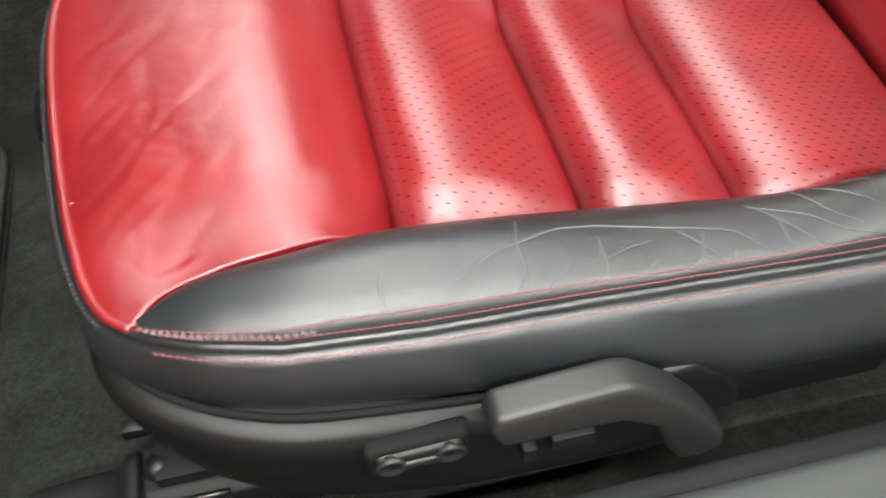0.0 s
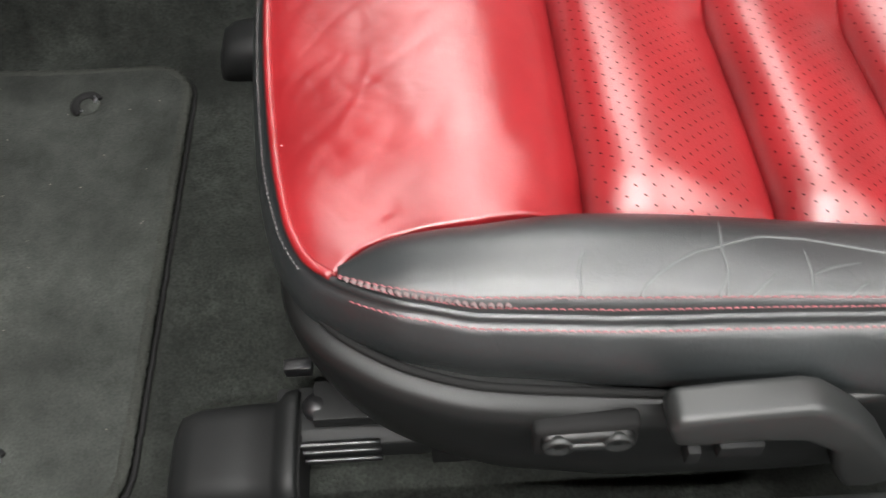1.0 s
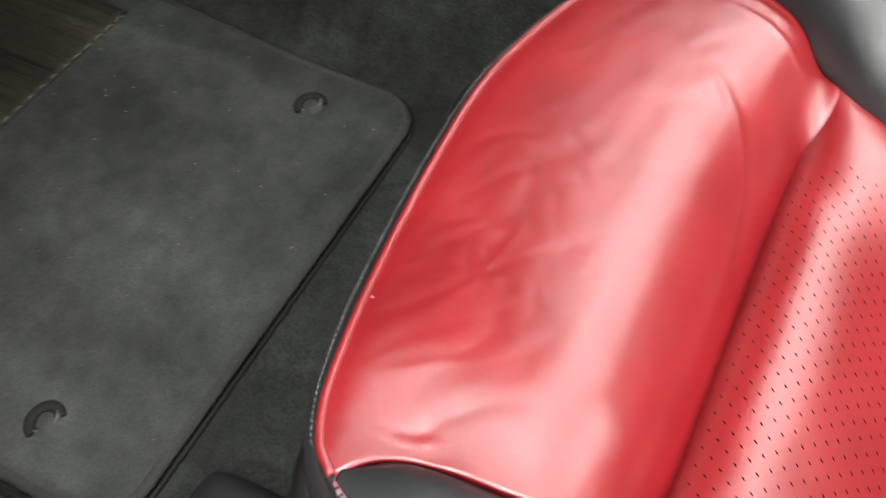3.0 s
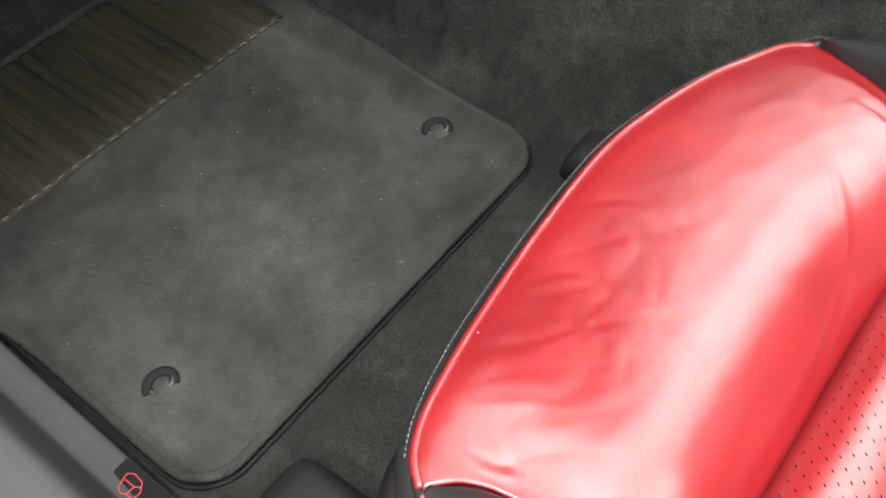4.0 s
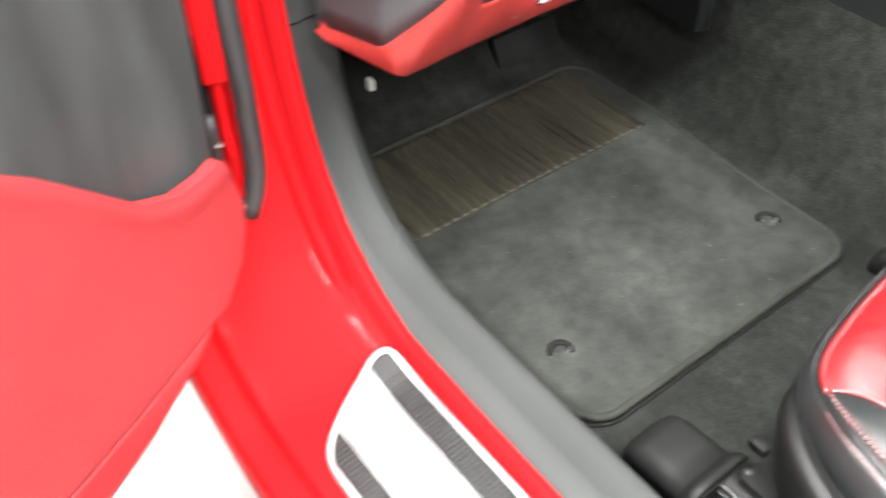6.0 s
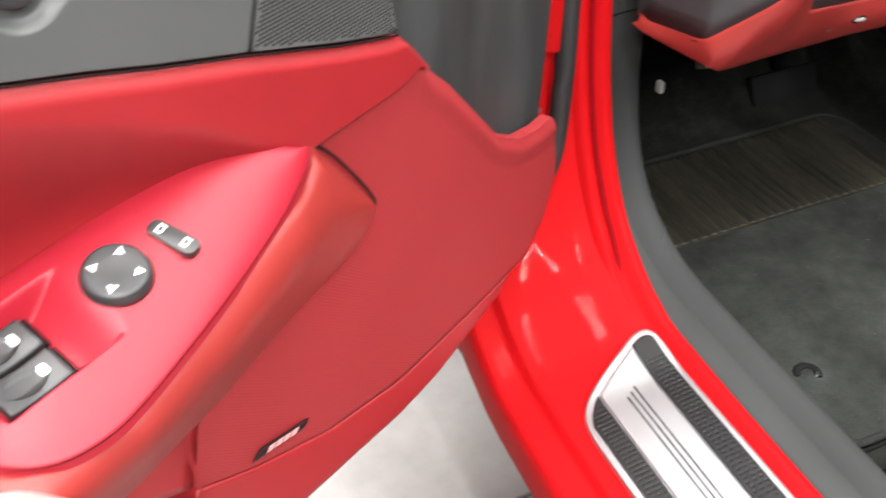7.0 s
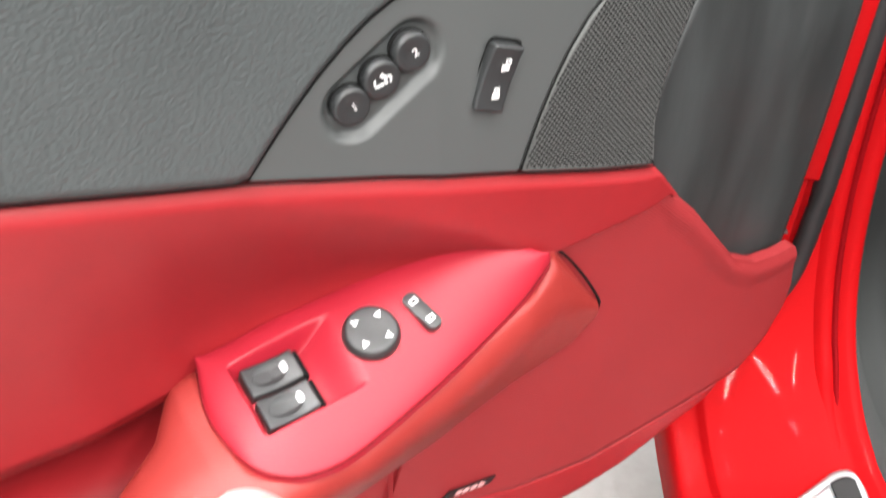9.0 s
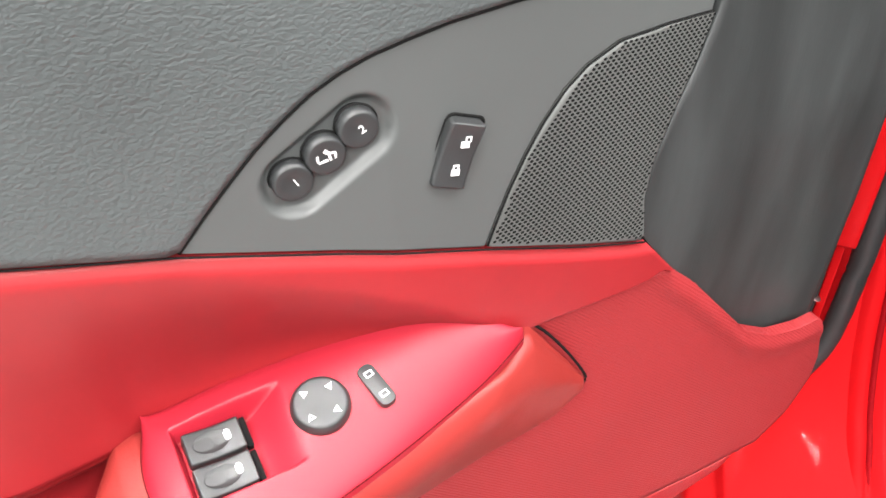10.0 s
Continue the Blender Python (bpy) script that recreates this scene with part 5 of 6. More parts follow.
patch("pocket_end", [(-0.088, 0.62), (-0.084, 0.62)], [(-0.090, 0.50), (-0.084, 0.50)], 2, 12, lambda u, z: -0.055 + 0.050 * (u > -0.0861), DOOR_RED, curve=False)

# armrest body
ARM = [
    (-0.62, [(-0.020, 0.645), (-0.018, 0.675), (0.000, 0.685), (0.018, 0.680), (0.028, 0.660), (0.005, 0.635)]),
    (-0.32, [(-0.015, 0.655), (-0.012, 0.685), (0.003, 0.694), (0.020, 0.690), (0.032, 0.670), (0.005, 0.640)]),
    (-0.245, [(-0.018, 0.652), (-0.010, 0.688), (0.008, 0.699), (0.028, 0.696), (0.040, 0.674), (0.010, 0.640)]),
    (-0.215, [(-0.030, 0.655), (-0.022, 0.704), (0.004, 0.712), (0.033, 0.705), (0.044, 0.680), (0.010, 0.632)]),
    (-0.198, [(-0.042, 0.660), (-0.040, 0.720), (0.000, 0.721), (0.035, 0.711), (0.046, 0.684), (0.009, 0.628)]),
    (-0.175, [(-0.046, 0.660), (-0.042, 0.726), (0.000, 0.723), (0.041, 0.713), (0.049, 0.686), (0.007, 0.624)]),
    (-0.13, [(-0.046, 0.650), (-0.038, 0.737), (0.005, 0.728), (0.044, 0.709), (0.046, 0.682), (0.003, 0.621)]),
    (-0.066, [(-0.046, 0.650), (-0.028, 0.744), (0.004, 0.737), (0.031, 0.713), (0.036, 0.684), (0.000, 0.624)]),
    (0.0, [(-0.042, 0.645), (-0.009, 0.746), (0.006, 0.741), (0.019, 0.721), (0.023, 0.692), (0.000, 0.637)]),
    (0.03, [(-0.036, 0.65), (-0.004, 0.732), (0.003, 0.732), (0.010, 0.722), (0.015, 0.692), (0.000, 0.640)]),
    (0.055, [(-0.030, 0.655), (-0.004, 0.700), (0.002, 0.700), (0.006, 0.695), (0.009, 0.680), (0.000, 0.645)]),
    (0.076, [(-0.020, 0.662), (-0.004, 0.673), (0.001, 0.673), (0.002, 0.672), (0.003, 0.668), (0.000, 0.660)]),
]


SILVER_TOP = resample([(-0.2475, 0.48), (-0.2470, 0.43), (-0.2440, 0.375), (-0.234, 0.322), (-0.218, 0.285), (-0.202, 0.275), (-0.187, 0.296), (-0.175, 0.360), (-0.1670, 0.435), (-0.1640, 0.490)], 60)
SILVER_LOW = resample([(-0.2475, 0.495), (-0.2445, 0.520), (-0.237, 0.546), (-0.222, 0.575), (-0.205, 0.588), (-0.192, 0.582), (-0.178, 0.558), (-0.168, 0.530), (-0.1640, 0.505)], 60)


def arm_section(u):
    us = np.array([a[0] for a in ARM])
    c = np.array([a[1] for a in ARM])
    return np.stack([[np.interp(u, us, c[:, k, d]) for d in (0, 1)] for k in range(6)])


def arm_ring(u):
    c = arm_section(u)
    sink = float(smooth_step(-0.188, -0.175, u) * smooth_step(0.03, 0.0, u))
    c[1, 1] -= 0.005 * sink
    c[2, 1] -= 0.017 * sink
    q = resample(np.vstack([c, c[:1]]), 121)[:-1]
    # hollow under the release bezel
    if -0.258 < u < -0.164:
        fl = resample(c[2:6], 60)
        lo, hi = np.interp(u, SILVER_TOP[:, 0], SILVER_TOP[:, 1]), np.interp(u, SILVER_LOW[:, 0], SILVER_LOW[:, 1])
        middle = np.array((-0.004, 0.672))
        for i in range(len(q)):
            d = np.linalg.norm(fl - q[i], axis=1)
            w = (d.argmin() / 59 - lo) / max(hi - lo, 0.02)
            k = max(0.0, 1 - ((u + 0.210) / 0.043) ** 2 - ((w - 0.45) / 0.50) ** 2) ** 0.6
            if d.min() < 0.004:
                q[i] += 0.020 * k * (middle - q[i]) / np.linalg.norm(middle - q[i])
    return q


arm_us = np.concatenate([np.linspace(-0.62, -0.26, 14, endpoint=False), np.linspace(-0.26, 0.076, 170)])
loft("armrest", [[(u, -n, z) for n, z in arm_ring(u)] for u in arm_us], ARM_RED, door, "red leather armrest and pull")

# hand recess behind the pull
rows = []
for u in np.linspace(-0.62, -0.195, 40):
    rows.append([(u, -n, z) for n, z in ((bowl_n(u, 0.7235) + 0.0004, 0.7238), (bowl_n(u, 0.7235) - 0.001, 0.7185), (bowl_n(u, 0.7235) - 0.008, 0.710), (-0.052, 0.695), (-0.056, 0.672), (-0.048, 0.650), (-0.02, 0.640))])
obj("hand_recess", np.array(rows).reshape(-1, 3), grid_faces(40, 7), DOOR_RED, door, "red hand recess behind the pull")

# switch plate: between an inner and an outer line of (u, n, z)
INNER = resample([(-0.181, -0.040, 0.7285), (-0.14, -0.037, 0.7385), (-0.104, -0.033, 0.7435), (-0.06, -0.0275, 0.7503), (-0.028, -0.0175, 0.7540), (-0.002, -0.008, 0.7515), (0.012, -0.001, 0.7445), (0.0215, 0.0035, 0.7365)], 260)
OUTER = resample([(-0.182, -0.036, 0.7285), (-0.1885, -0.012, 0.7245), (-0.1885, 0.010, 0.722), (-0.183, 0.031, 0.7195), (-0.170, 0.0435, 0.7155), (-0.152, 0.048, 0.713), (-0.130, 0.0465, 0.7125), (-0.085, 0.037, 0.7155), (-0.045, 0.027, 0.7195), (-0.01, 0.018, 0.726), (0.012, 0.0110, 0.7325), (0.0235, 0.0060, 0.7348)], 260)
SW_C, SW_T = (-0.1525, -0.0005), 0.0


def recess_depth(u, n):
    """The well round the window switches: deepest towards its front wall."""
    a = smooth_step(-0.1715, -0.1685, u) * smooth_step(-0.110, -0.136, u)
    b = smooth_step(-0.0215, -0.0185, n) * smooth_step(0.0240, 0.0205, n)
    fore = 0.6 + 0.4 * smooth_step(-0.175, -0.135, u)
    return 0.0170 * a * b * fore


def plate_point(j, w):
    q = INNER[j] * (1 - w) + OUTER[j] * w
    crown = 0.0045 * math.sin(math.pi * w)
    q = q + np.array((0, 0, 0.003 + crown - 0.002 * (abs(2 * w - 1) ** 8)))
    q[2] -= float(recess_depth(q[0], q[1]))
    return q


rows = []
for w in np.linspace(0, 1, 110):
    rows.append([(q[0], -q[1], q[2]) for q in (plate_point(j, w) for j in range(260))])
sheet("switch_plate", rows, POD_RED, door, "satin red plastic switch plate", back=(0, 0, -1), depth=0.006, rim=0.0015)
rim_line = [(q[0], -q[1], q[2] + 0.0022) for q in np.vstack([OUTER, INNER[::-1][5:]])]
tube("plate_gap", [(a, b, c - 0.0018) for a, b, c in rim_line], 0.0006, RED_GAP, door, sides=6)


def plate_z_at(u, n):
    """Height and slope of the switch plate near (u, n)."""
    best = min(((plate_point(j, w), j, w) for j in range(0, 260, 6) for w in np.linspace(0, 1, 24)), key=lambda k: (k[0][0] - u) ** 2 + (k[0][1] - n) ** 2)
    return float(best[0][2] + recess_depth(best[0][0], best[0][1]))


def on_plate(u, n, lift, turn=0.0, tilt_n=18.0, tilt_u=-6.0):
    return Matrix.Translation((u, -n, plate_z_at(u, n) + lift)) @ Matrix.Rotation(radians(tilt_n), 4, "X") @ Matrix.Rotation(radians(tilt_u), 4, "Y") @ Matrix.Rotation(radians(turn), 4, "Z")


def window_switch(u, n):
    m = on_plate(u, n, -0.0098, 0, 20, 3)
    w = block("window_switch", [(-0.0145, 0.0044), (-0.008, 0.0034), (0.0, 0.0028), (0.008, 0.0036), (0.0145, 0.0052), (0.0145, -0.008), (-0.0145, -0.008)], -0.0087, 0.0087, SWITCH_GREY, door, "dark grey window switch", axis="y", bevel=0.0016, segments=3, m=m)
    block("switch_mark", round_poly(0, 0, 0.0034, 0.0058, 0.0015), -0.0002, 0.0002, WHITE_MARK, w, "white printed mark", m=m @ Matrix.Translation((0.0070, 0.001, 0.0037)) @ Matrix.Rotation(radians(-10), 4, "Y"), bevel=0.0001)
    ring = [[(0.0095 * k * math.cos(a) - 0.0015, 0.0056 * k * math.sin(a), 0.0038 - h) for a in np.linspace(0, 2 * math.pi, 28, endpoint=False)] for k, h in ((1.0, -0.0002), (0.85, 0.0004), (0.5, 0.0009), (0.05, 0.0010))]
    # dark strip paints the black gap at the switch's front end
    box("switch_gap_shade", (0.0030, 0.0168, 0.010), DARK, w, "dark strip painted as the shaded gap beside the switch", m=m @ Matrix.Translation((0.0168, 0, -0.0040)), bevel=0.0008)
    o = loft("finger_dish", ring, SWITCH_GREY, w, caps=False)
    o.data.transform(m)


window_switch(-0.1525, -0.0085)
window_switch(-0.1530, 0.0102)

# mirror joystick and selector
m = on_plate(-0.098, 0.002, -0.001, 0, 18, -5)
ring = []
for k, h in ((0.0158, -0.002), (0.0158, 0.0015), (0.0152, 0.0028), (0.0146, 0.0048), (0.0138, 0.0058), (0.0125, 0.0060), (0.0060, 0.0052), (0.0005, 0.0050)):
    ring.append([(k * math.cos(a), k * math.sin(a), h) for a in np.linspace(0, 2 * math.pi, 48, endpoint=False)])
joy = loft("mirror_joystick", ring, SWITCH_GREY, door, "round dark grey mirror joystick")
joy.data.transform(m)
for k in range(4):
    a = radians(40 + 90 * k)
    tri = [(0.0022 * math.cos(t + a), 0.0022 * math.sin(t + a)) for t in (0, 2.2, -2.2)]
    tri = [(x + 0.0098 * math.cos(a), y + 0.0098 * math.sin(a)) for x, y in tri]
    mx, my = sum(x for x, y in tri) / 3, sum(y for x, y in tri) / 3
    block("arrow_mark", [(mx + 1.15 * (x - mx), my + 1.15 * (y - my)) for x, y in tri], 0.0056, 0.0061, WHITE_MARK, joy, "white arrow outline", bevel=0, m=m)
    block("arrow_core", [(mx + 0.5 * (x - mx), my + 0.5 * (y - my)) for x, y in tri], 0.0057, 0.0063, SWITCH_GREY, joy, "dark arrow centre", bevel=0, m=m)
m = on_plate(-0.0675, 0.0045, -0.001, 12, 18, -6)
sel = block("mirror_selector", round_poly(0, 0, 0.0098, 0.026, 0.004), -0.002, 0.0035, SWITCH_GREY, door, "dark grey mirror selector button", bevel=0.0012, m=m)
for y in (-0.0068, 0.0068):
    for q in ((0.0, 0.0014), (0.0, -0.0014)):
        box("selector_mark", (0.0042, 0.0007, 0.0003), WHITE_MARK, sel, "white outline mark", m=m @ Matrix.Translation((q[0], y + q[1], 0.0037)), bevel=0)
    for q in (0.002, -0.002):
        box("selector_mark", (0.0007, 0.0034, 0.0003), WHITE_MARK, sel, "white outline mark", m=m @ Matrix.Translation((q, y, 0.0037)), bevel=0)


# silver pull bezel with its release button, on the armrest flank
def flank(u, f):
    """A point on the armrest's outer flank: f from the ridge (0) to the underside (1)."""
    c = arm_section(u)
    q = resample(np.array([c[2], c[3], c[4], c[5]]), 60)
    x = float(np.clip(f, 0, 1)) * 59
    i = min(int(x), 58)
    at = q[i] * (i + 1 - x) + q[i + 1] * (x - i)
    a, b = (np.array([np.interp(x + d, np.arange(60), q[:, c]) for c in (0, 1)]) for d in (-7, 7))
    t = (b - a) / (np.linalg.norm(b - a) + 1e-9)
    nr = np.array((-t[1], t[0]))
    if nr[0] < 0:
        nr = -nr
    return at, nr


rows = []
for w in np.linspace(0, 1, 34):
    row = []
    for a, b in zip(SILVER_TOP, SILVER_LOW):
        u, f = a * (1 - w) + b * w
        p, nr = flank(u, f)
        du, dw = (u + 0.209) / 0.038, (w - 0.45) / 0.44
        dish = 0.016 * float(smooth_step(0.0, 0.9, 1 - du * du - dw * dw))
        edge_lift = 0.004 * math.sin(math.pi * w) ** 0.3 if 0 < w < 1 else 0
        q = p + nr * (0.0058 + edge_lift - dish)
        row.append((u, -q[0], q[1]))
    rows.append(row)
silver = sheet("pull_bezel", rows, SILVER, door, "pale silver bezel of the door release", back=(0, 1, -0.3), depth=0.009, rim=0.001)
p, nr = flank(-0.205, 0.425)
p = p - nr * 0.0012
m = Matrix.Translation((-0.205, -p[0], p[1])) @ Vector((0, -nr[0], nr[1])).to_track_quat("Z", "Y").to_matrix().to_4x4()
ring = []
for k, h in ((0.0118, -0.010), (0.0116, -0.002), (0.0106, 0.0005), (0.0099, 0.0012), (0.0087, 0.0010), (0.0070, 0.0002), (0.0004, -0.0004)):
    ring.append([(k * math.cos(a), k * math.sin(a), h) for a in np.linspace(0, 2 * math.pi, 40, endpoint=False)])
btn = loft("release_button", ring, BLACK_PLASTIC, silver, "round black door release button")
btn.data.transform(m)
dot = loft("button_mark", [[(k * math.cos(a), k * math.sin(a), h) for a in np.linspace(0, 2 * math.pi, 14, endpoint=False)] for k, h in ((0.0013, 0.0002), (0.0012, 0.0006), (0.0002, 0.0007))], WHITE_MARK, silver, "white mark")
dot.data.transform(m)


def letter(text, size, m, parent):
    """A printed character as a flat mesh."""
    cu = bpy.data.curves.new("letter", "FONT")
    cu.body, cu.size, cu.align_x, cu.align_y, cu.extrude = text, size, "CENTER", "CENTER", 0.0002
    tmp = bpy.data.objects.new("letter", cu)
    me = bpy.data.meshes.new_from_object(tmp)
    bpy.data.objects.remove(tmp)
    me.transform(m)
    me.materials.clear()
    me.materials.append(WHITE_MARK)
    ob = new("button_mark", me)
    ob.parent = parent
    ob["label"] = "white printed number"


# buttons of the switch panel
def panel_m(u, z, lift=0.0, turn=0.0):
    return Matrix.Translation((u, -float(upper_n(u, z)) - lift, z)) @ Matrix.Rotation(radians(90), 4, "X") @ Matrix.Rotation(radians(-5), 4, "Y") @ Matrix.Rotation(radians(turn), 4, "Z")


pan = panel_m(-0.0785, 0.8785, -0.0036, 32)
for k in range(3):
    m = pan @ Matrix.Translation((-0.0185 + 0.0185 * k, 0.0, 0.0))
    ring = []
    for r, h in ((0.0094, -0.002), (0.0094, 0.0045), (0.0088, 0.0062), (0.0078, 0.0066), (0.0040, 0.0056), (0.0004, 0.0052)):
        ring.append([(r * math.cos(a), r * math.sin(a), h) for a in np.linspace(0, 2 * math.pi, 32, endpoint=False)])
    gap = loft("button_gap", [[(r * math.cos(a), r * math.sin(a), h) for a in np.linspace(0, 2 * math.pi, 32, endpoint=False)] for r, h in ((0.0104, 0.0006), (0.0100, 0.0010), (0.006, 0.0010))], DARK, door, caps=False)
    gap.data.transform(m)
    b = loft("seat_memory_button", ring, SWITCH_GREY, door, "round black push button")
    b.data.transform(m)
    up = m @ Matrix.Rotation(radians(-30), 4, "Z")
    if k != 1:
        letter("12"[k // 2], 0.0058, m @ Matrix.Translation((0.001, -0.001, 0.0056)) @ Matrix.Rotation(radians(-4), 4, "Z"), b)
        continue
    for x, y, w, h, t in [(-0.002, -0.0015, 0.0055, 0.0011, 8), (0.0015, 0.0008, 0.0011, 0.0046, 12), (-0.0040, 0.0002, 0.0011, 0.0034, 0), (0.0042, 0.0006, 0.0011, 0.003, 0), (0.0030, 0.0022, 0.003, 0.0009, 0), (0.0, 0.0032, 0.0018, 0.0018, 45)]:
        box("button_mark", (w, h, 0.0004), WHITE_MARK, b, "white printed mark", m=up @ Matrix.Translation((x, y - 0.001, 0.0056)) @ Matrix.Rotation(radians(t), 4, "Z"), bevel=0)
lock_m = panel_m(-0.0160, 0.8635, 0.0, -19)
ring = [[(x * k, y * k, h) for x, y in round_poly(0, 0, 0.0205, 0.037, 0.004, steps=5)] for k, h in ((1.06, 0.0002), (1.02, 0.0008), (0.97, 0.0002))]
o = loft("lock_recess", ring, DARK, door, caps=False)
o.data.transform(lock_m)
lock = block("lock_switch", [(-0.0172, 0.0062), (-0.012, 0.0048), (0.0, 0.0042), (0.012, 0.0048), (0.0172, 0.0062), (0.0172, -0.003), (-0.0172, -0.003)], -0.0092, 0.0092, SWITCH_GREY, door, "black rocker door lock switch", axis="x", bevel=0.0018, segments=3, m=lock_m)
for y, gap in ((0.0075, True), (-0.0075, False)):
    mm = lock_m @ Matrix.Translation((0.001, y, 0.0052)) @ Matrix.Rotation(radians(12), 4, "Z")
    box("lock_mark", (0.0042, 0.0032, 0.0006), WHITE_MARK, lock, "white padlock mark", m=mm @ Matrix.Translation((0, -0.0012, 0)), bevel=0)
    for x in ((-0.0012, 0.0012) if not gap else (0.0002, 0.0026)):
        box("lock_mark", (0.0006, 0.0026, 0.0006), WHITE_MARK, lock, "white padlock mark", m=mm @ Matrix.Translation((x, 0.0014, 0)), bevel=0)
    box("lock_mark", (0.0030, 0.0006, 0.0006), WHITE_MARK, lock, "white padlock mark", m=mm @ Matrix.Translation((0 if not gap else 0.0014, 0.0026, 0)), bevel=0)

# dark seams round the end of the armrest and along the cloth
tube("arm_seam", [(u, -float(base_n(u)) - 0.0012, z) for u, z in resample([(0.026, 0.742), (0.036, 0.734), (0.048, 0.720), (0.064, 0.697), (0.077, 0.675), (0.078, 0.668), (0.072, 0.660)], 40)], 0.0010, DARK, door, sides=6)
stitches("cloth_seam", [(u, -float(base_n(u)) - 0.0012, z) for u, z in straight([(0.033, 0.7350), (0.116, 0.7370), (0.1270, 0.7405)], 60)], 0.0022, 0.0016, 0.0016, DARK, door, "dark toothed seam")

# speaker badge: a dark slanted bar with pale strokes
badge_m = Matrix.Translation((-0.023, -float(cloth_n(-0.023, 0.542)) - 0.001, 0.542)) @ Matrix.Rotation(radians(90), 4, "X") @ Matrix.Rotation(radians(-16), 4, "Z") @ Matrix.Scale(0.82, 4)
badge = block("speaker_badge", [(-0.030, -0.0042), (0.024, -0.0038), (0.030, 0.0040), (-0.022, 0.0040)], 0.0, 0.0022, GLOSS_BLACK, door, "dark speaker badge with pale strokes", bevel=0.0006, m=badge_m)
for k in range(4):
    x = -0.0165 + 0.0085 * k
    block("badge_bar", [(x, -0.0026), (x + 0.0062, -0.0024), (x + 0.0085, 0.0026), (x + 0.0023, 0.0026)], 0.0020, 0.0027, PINK, badge, "pale pink stroke", bevel=0.0004, m=badge_m)

# painted door shell behind the trim, and its seals
SHELL = [(-0.66, 0.40), (-0.06, 0.395), (0.12, 0.38), (0.24, 0.385), (0.335, 0.42), (0.372, 0.50), (0.372, 0.60), (0.345, 0.70), (0.335, 0.82), (0.318, 1.01), (-0.66, 1.01)]
block("door_shell", SHELL, 0.078, 0.19, PAINT, door, "glossy red painted door shell", axis="y", bevel=0.008, segments=3)
block("shell_flange", [(-0.66, 0.405), (-0.06, 0.40), (0.12, 0.386), (0.24, 0.391), (0.330, 0.424), (0.362, 0.50), (0.350, 0.60), (0.326, 0.70), (0.322, 0.82), (0.31, 1.01), (-0.66, 1.01)], 0.062, 0.079, DARK, door, axis="y", bevel=0.002)

# ---- dash, pedals and wheel ----
dash = thing("dashboard", "dark grey lower dashboard with a red trim strip", "dashboard")


def dash_strip(name, low, high, mat, label, thick=0.02):
    """A band between two lines whose points answer one another."""
    at = np.linspace(0, len(low) - 1, 200)
    a, b = (np.stack([np.interp(at, np.arange(len(low)), np.array(line)[:, k]) for k in range(3)], 1) for line in (low, high))
    for line in (a, b):
        line[:] = np.stack([softened(line[:, k], 12) for k in range(3)], 1)
    p = [[a[j] * (1 - w) + b[j] * w + np.array((0, -0.006 * math.sin(math.pi * w), 0)) for j in range(200)] for w in np.linspace(0, 1, 14)]
    sheet(name, p, mat, dash, label, back=(0, 1, 0.1), depth=thick, rim=0.003)


LOW = [(-0.404, 0.160, 0.599), (-0.382, 0.081, 0.594), (-0.372, 0.079, 0.589), (-0.345, 0.082, 0.587), (-0.318, 0.086, 0.586), (-0.207, 0.090, 0.587), (-0.10, 0.092, 0.585), (0.20, 0.13, 0.56)]
HIGH = [(-0.399, 0.158, 0.611), (-0.390, 0.085, 0.621), (-0.362, 0.048, 0.662), (-0.339, 0.018, 0.700), (-0.309, 0.050, 0.650), (-0.212, 0.075, 0.633), (-0.10, 0.080, 0.628), (0.20, 0.12, 0.60)]
KNEE = [(-0.41, 0.17, 0.95), (-0.395, 0.10, 0.95), (-0.375, 0.05, 0.95), (-0.35, 0.0, 0.95), (-0.30, 0.005, 0.95), (-0.21, 0.0, 0.95), (-0.10, 0.0, 0.95), (0.20, 0.02, 0.95)]
dash_strip("trim_strip", LOW, HIGH, ARM_RED, "red soft trim strip")
dash_strip("knee_panel", [(x, y + 0.002, z - 0.004) for x, y, z in HIGH], KNEE, DASH_GREY, "dark grey knee panel")
# unseen shelf, added to keep the ceiling lamps off the front of the mat
block("dash_top_shade", [(-0.385, 0.02), (1.08, 0.02), (1.08, 0.68), (-0.385, 0.68)], 0.952, 0.982, DASH_GREY, dash, "unseen dark grey dash top added to shade the footwell", bevel=0.012, segments=3)
box("dash_core", (1.40, 0.52, 0.34), DARK, dash, m=Matrix.Translation((0.34, 0.44, 0.80)), bevel=0.01)
for x, y, z in ((-0.251, 0.078, 0.609), (-0.212, 0.077, 0.612)):
    for name, size, proud, mat, label in (("insert_rim", 0.95, 0.0, DARK, "dark rim of a small insert"), ("insert", 0.62, 0.0015, SILVER, "small bright oval insert")):
        loft(name, [[(x + 0.011 * size * k * math.cos(a), y - h - proud, z + 0.004 * size * k * math.sin(a) + 0.3 * h) for a in np.linspace(0, 2 * math.pi, 18, endpoint=False)] for k, h in ((1.0, 0.0), (0.9, 0.003), (0.3, 0.004))], mat, dash, label)
flap = block("carpet_flap", [(0.206, 0.193), (0.222, 0.40), (0.244, 0.40), (0.230, 0.186)], 0.372, 0.60, BLACK_LEATHER, dash, "black folded side flap", bevel=0.004)
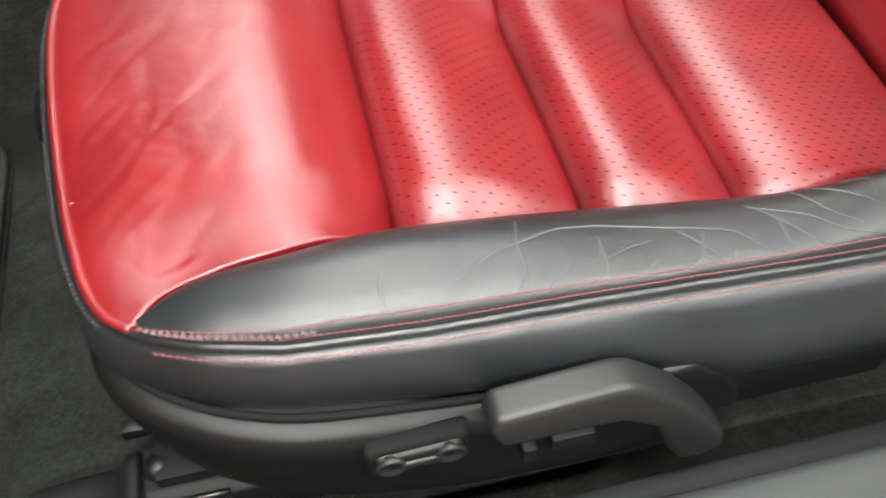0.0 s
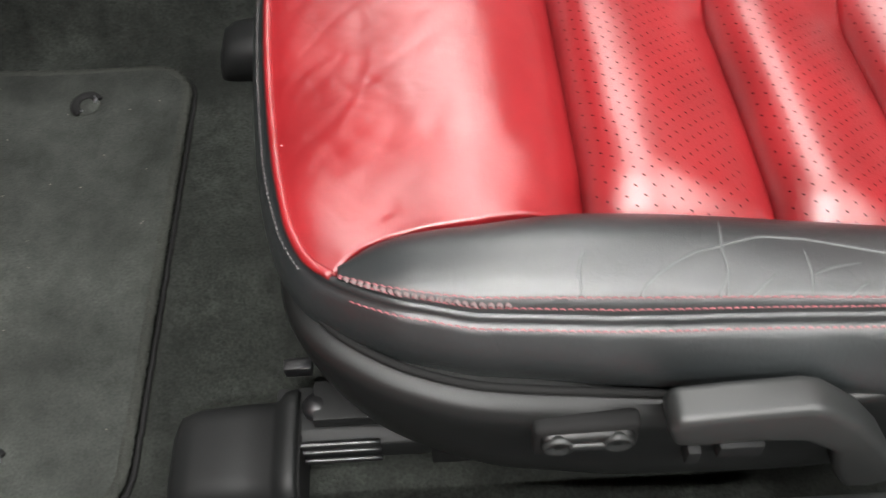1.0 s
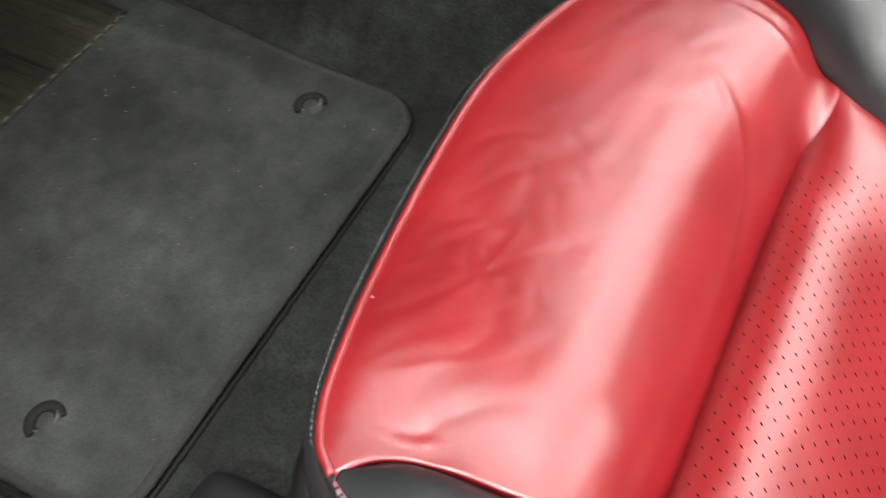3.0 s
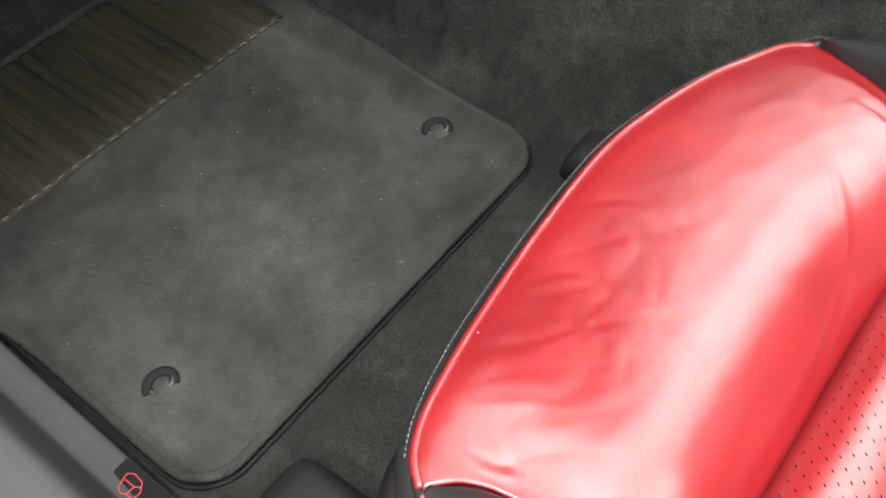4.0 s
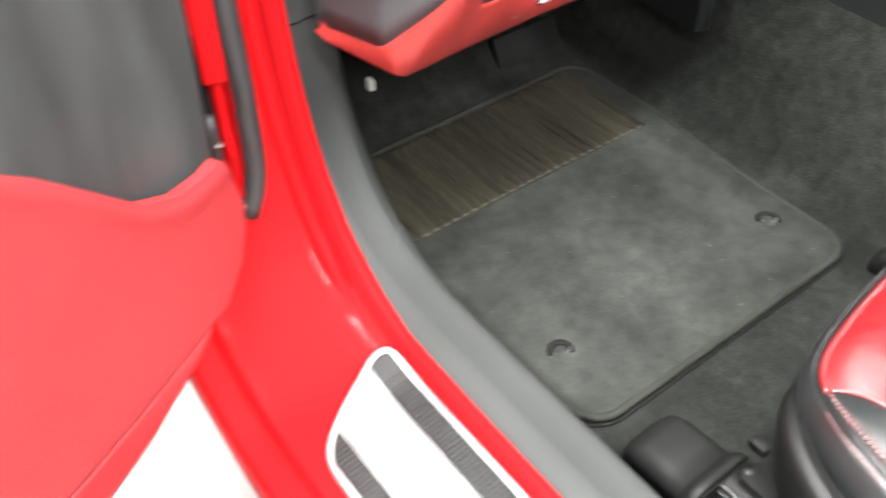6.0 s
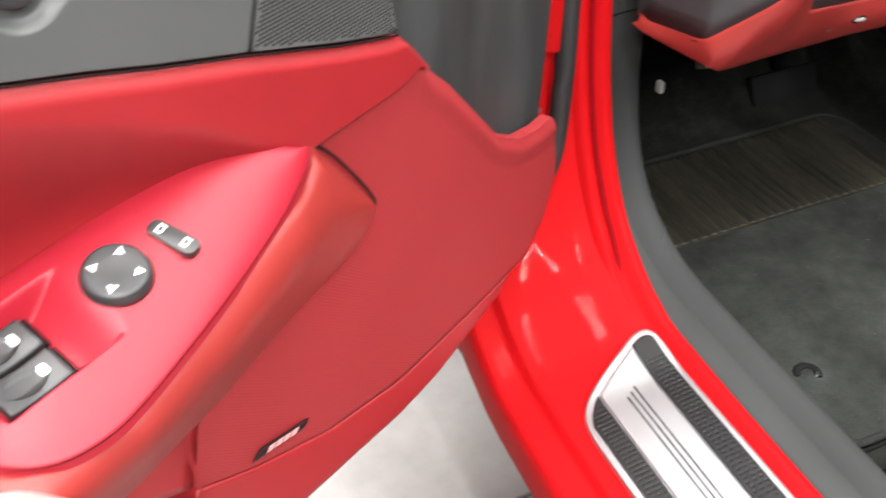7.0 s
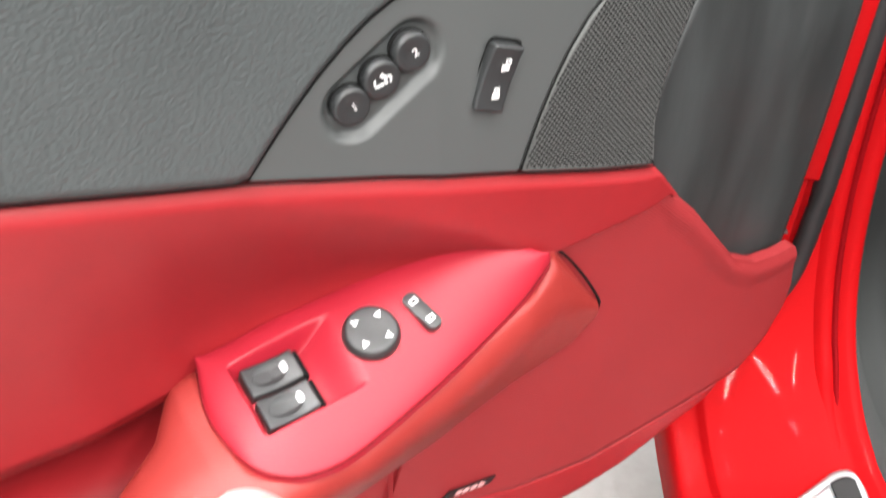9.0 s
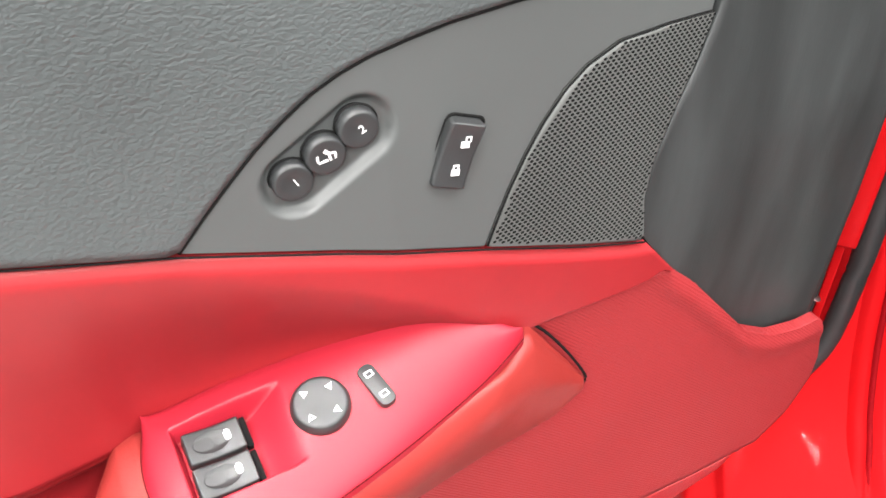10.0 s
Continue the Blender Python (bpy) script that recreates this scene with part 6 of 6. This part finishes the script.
release = box("release_lever", (0.035, 0.020, 0.016), SILVER, dash, "grey lever with a dark printed mark", m=Matrix.Translation((-0.215, 0.262, 0.478)) @ Matrix.Rotation(radians(-25), 4, "X"), bevel=0.004, segments=3)
box("lever_mark", (0.008, 0.003, 0.010), DARK, release, m=Matrix.Translation((-0.215, 0.252, 0.481)) @ Matrix.Rotation(radians(-25), 4, "X"), bevel=0.001)
box("kick_clip", (0.006, 0.010, 0.014), SILVER, dash, "small pale clip", m=Matrix.Translation((-0.326, 0.214, 0.492)), bevel=0.002)


def pedal(x, y, z, w, h):
    p = thing("pedal", "black rubber pedal hanging in the footwell", "pedal", group="pedals")
    box("pad", (w, 0.014, h), COVER_BLACK, p, m=Matrix.Translation((x, y, z)) @ Matrix.Rotation(radians(-28), 4, "X"), bevel=0.004)
    tube("arm", [(x, y + 0.02, z + 0.02), (x, y + 0.06, z + 0.12), (x, y + 0.07, z + 0.30)], 0.008, GLOSS_BLACK, p, "black steel arm")


pedal(0.125, 0.455, 0.265, 0.13, 0.05)
pedal(0.0, 0.50, 0.42, 0.07, 0.05)
pedal(-0.11, 0.50, 0.42, 0.06, 0.05)

wheel = thing("steering_wheel", "grey and red leather steering wheel", "steering wheel")
WC, WT, WR, Wr = Vector((-0.036, -0.263, 0.8805)), radians(-30), 0.168, 0.0190
wm = Matrix.Translation(WC) @ Matrix.Rotation(WT, 4, "X")


def rim_arc(name, a0, a1, mat, label, r=Wr, count=60):
    rows = []
    for a in np.linspace(radians(a0), radians(a1), count):
        row = []
        for b in np.linspace(0, 2 * math.pi, 18, endpoint=False):
            k = WR + r * math.cos(b)
            row.append((wm @ Vector((k * math.cos(a), r * 1.15 * math.sin(b), k * math.sin(a)))).to_tuple())
        rows.append(row)
    loft(name, rows, mat, wheel, label)


rim_arc("rim", 0, 360, WHEEL_GREY, "smooth grey leather rim", count=100)
for a in (227, 308):
    rim_arc("rim_seam", a - 0.4, a + 0.4, SEAM_GREY, "pale stitched seam", r=Wr * 1.015, count=3)
block("lower_spoke", [(-0.050, -0.158), (0.085, -0.143), (0.085, -0.05), (-0.058, -0.05)], -0.018, 0.006, SPOKE_SILVER, wheel, "satin silver lower spoke", axis="y", bevel=0.009, segments=4, m=wm)
lace = [wm @ Vector((-0.052 - 0.006 * k / 60 + 0.0035 * math.sin(k * 0.9), -0.006 + 0.004 * math.cos(k * 0.9), -0.150 + 0.085 * k / 60)) for k in range(61)]
tube("lacing", [tuple(v) for v in lace], 0.0026, BLACK_LEATHER, wheel, "black braided lacing", sides=8)
ring = [[(k * math.cos(a), h, k * math.sin(a)) for a in np.linspace(0, 2 * math.pi, 40, endpoint=False)] for k, h in ((0.062, 0.03), (0.068, 0.0), (0.06, -0.02), (0.03, -0.028), (0.001, -0.03))]
hub = loft("hub", ring, DASH_GREY, wheel, "dark round hub")
hub.data.transform(wm)

# child seat marker tag at the mat's rear corner
tag = block("sill_label", [(-0.3465, -0.150), (-0.3205, -0.150), (-0.3205, -0.086), (-0.3465, -0.086)], 0.2605, 0.2640, DARK, bevel=0.001)
tagged(tag, "black label with a red seat symbol on the sill ledge", "label")
SYMBOL = [
    [(-0.3400, -0.0990), (-0.3290, -0.0960), (-0.3255, -0.1010), (-0.3265, -0.1110), (-0.3300, -0.1130), (-0.3325, -0.1085), (-0.3405, -0.1080), (-0.3425, -0.1035), (-0.3400, -0.0990)],
    [(-0.3330, -0.0985), (-0.3325, -0.1085)],
    [(-0.3405, -0.1080), (-0.3395, -0.1150), (-0.3330, -0.1160), (-0.3300, -0.1130)],
    [(-0.3425, -0.1160), (-0.3440, -0.1205), (-0.3385, -0.1215)],
]
for line in SYMBOL:
    tube("symbol_line", [(x, y, 0.2643) for x, y in straight(line, 24)], 0.0005, RED_MARK, tag, "red printed symbol", sides=5)

# ---- floor tiles of the garage ----
ground = bpy.data.objects["ground"]
tile_mesh = block("tile", [(-0.299, -0.299), (0.299, -0.299), (0.299, 0.299), (-0.299, 0.299)], -0.006, 0.0, TILE, ground, bevel=0.0015, segments=1)
tile_mesh.location = (-0.806, 0.381, 0.0)
for i in range(-7, 10):
    for j in range(-9, 9):
        if (i, j) == (0, 0):
            continue
        o = tile_mesh.copy()
        scene.collection.objects.link(o)
        o.location = (-0.806 + 0.602 * i, 0.381 + 0.602 * j + (0.253 if i % 2 else 0.0), 0.0)
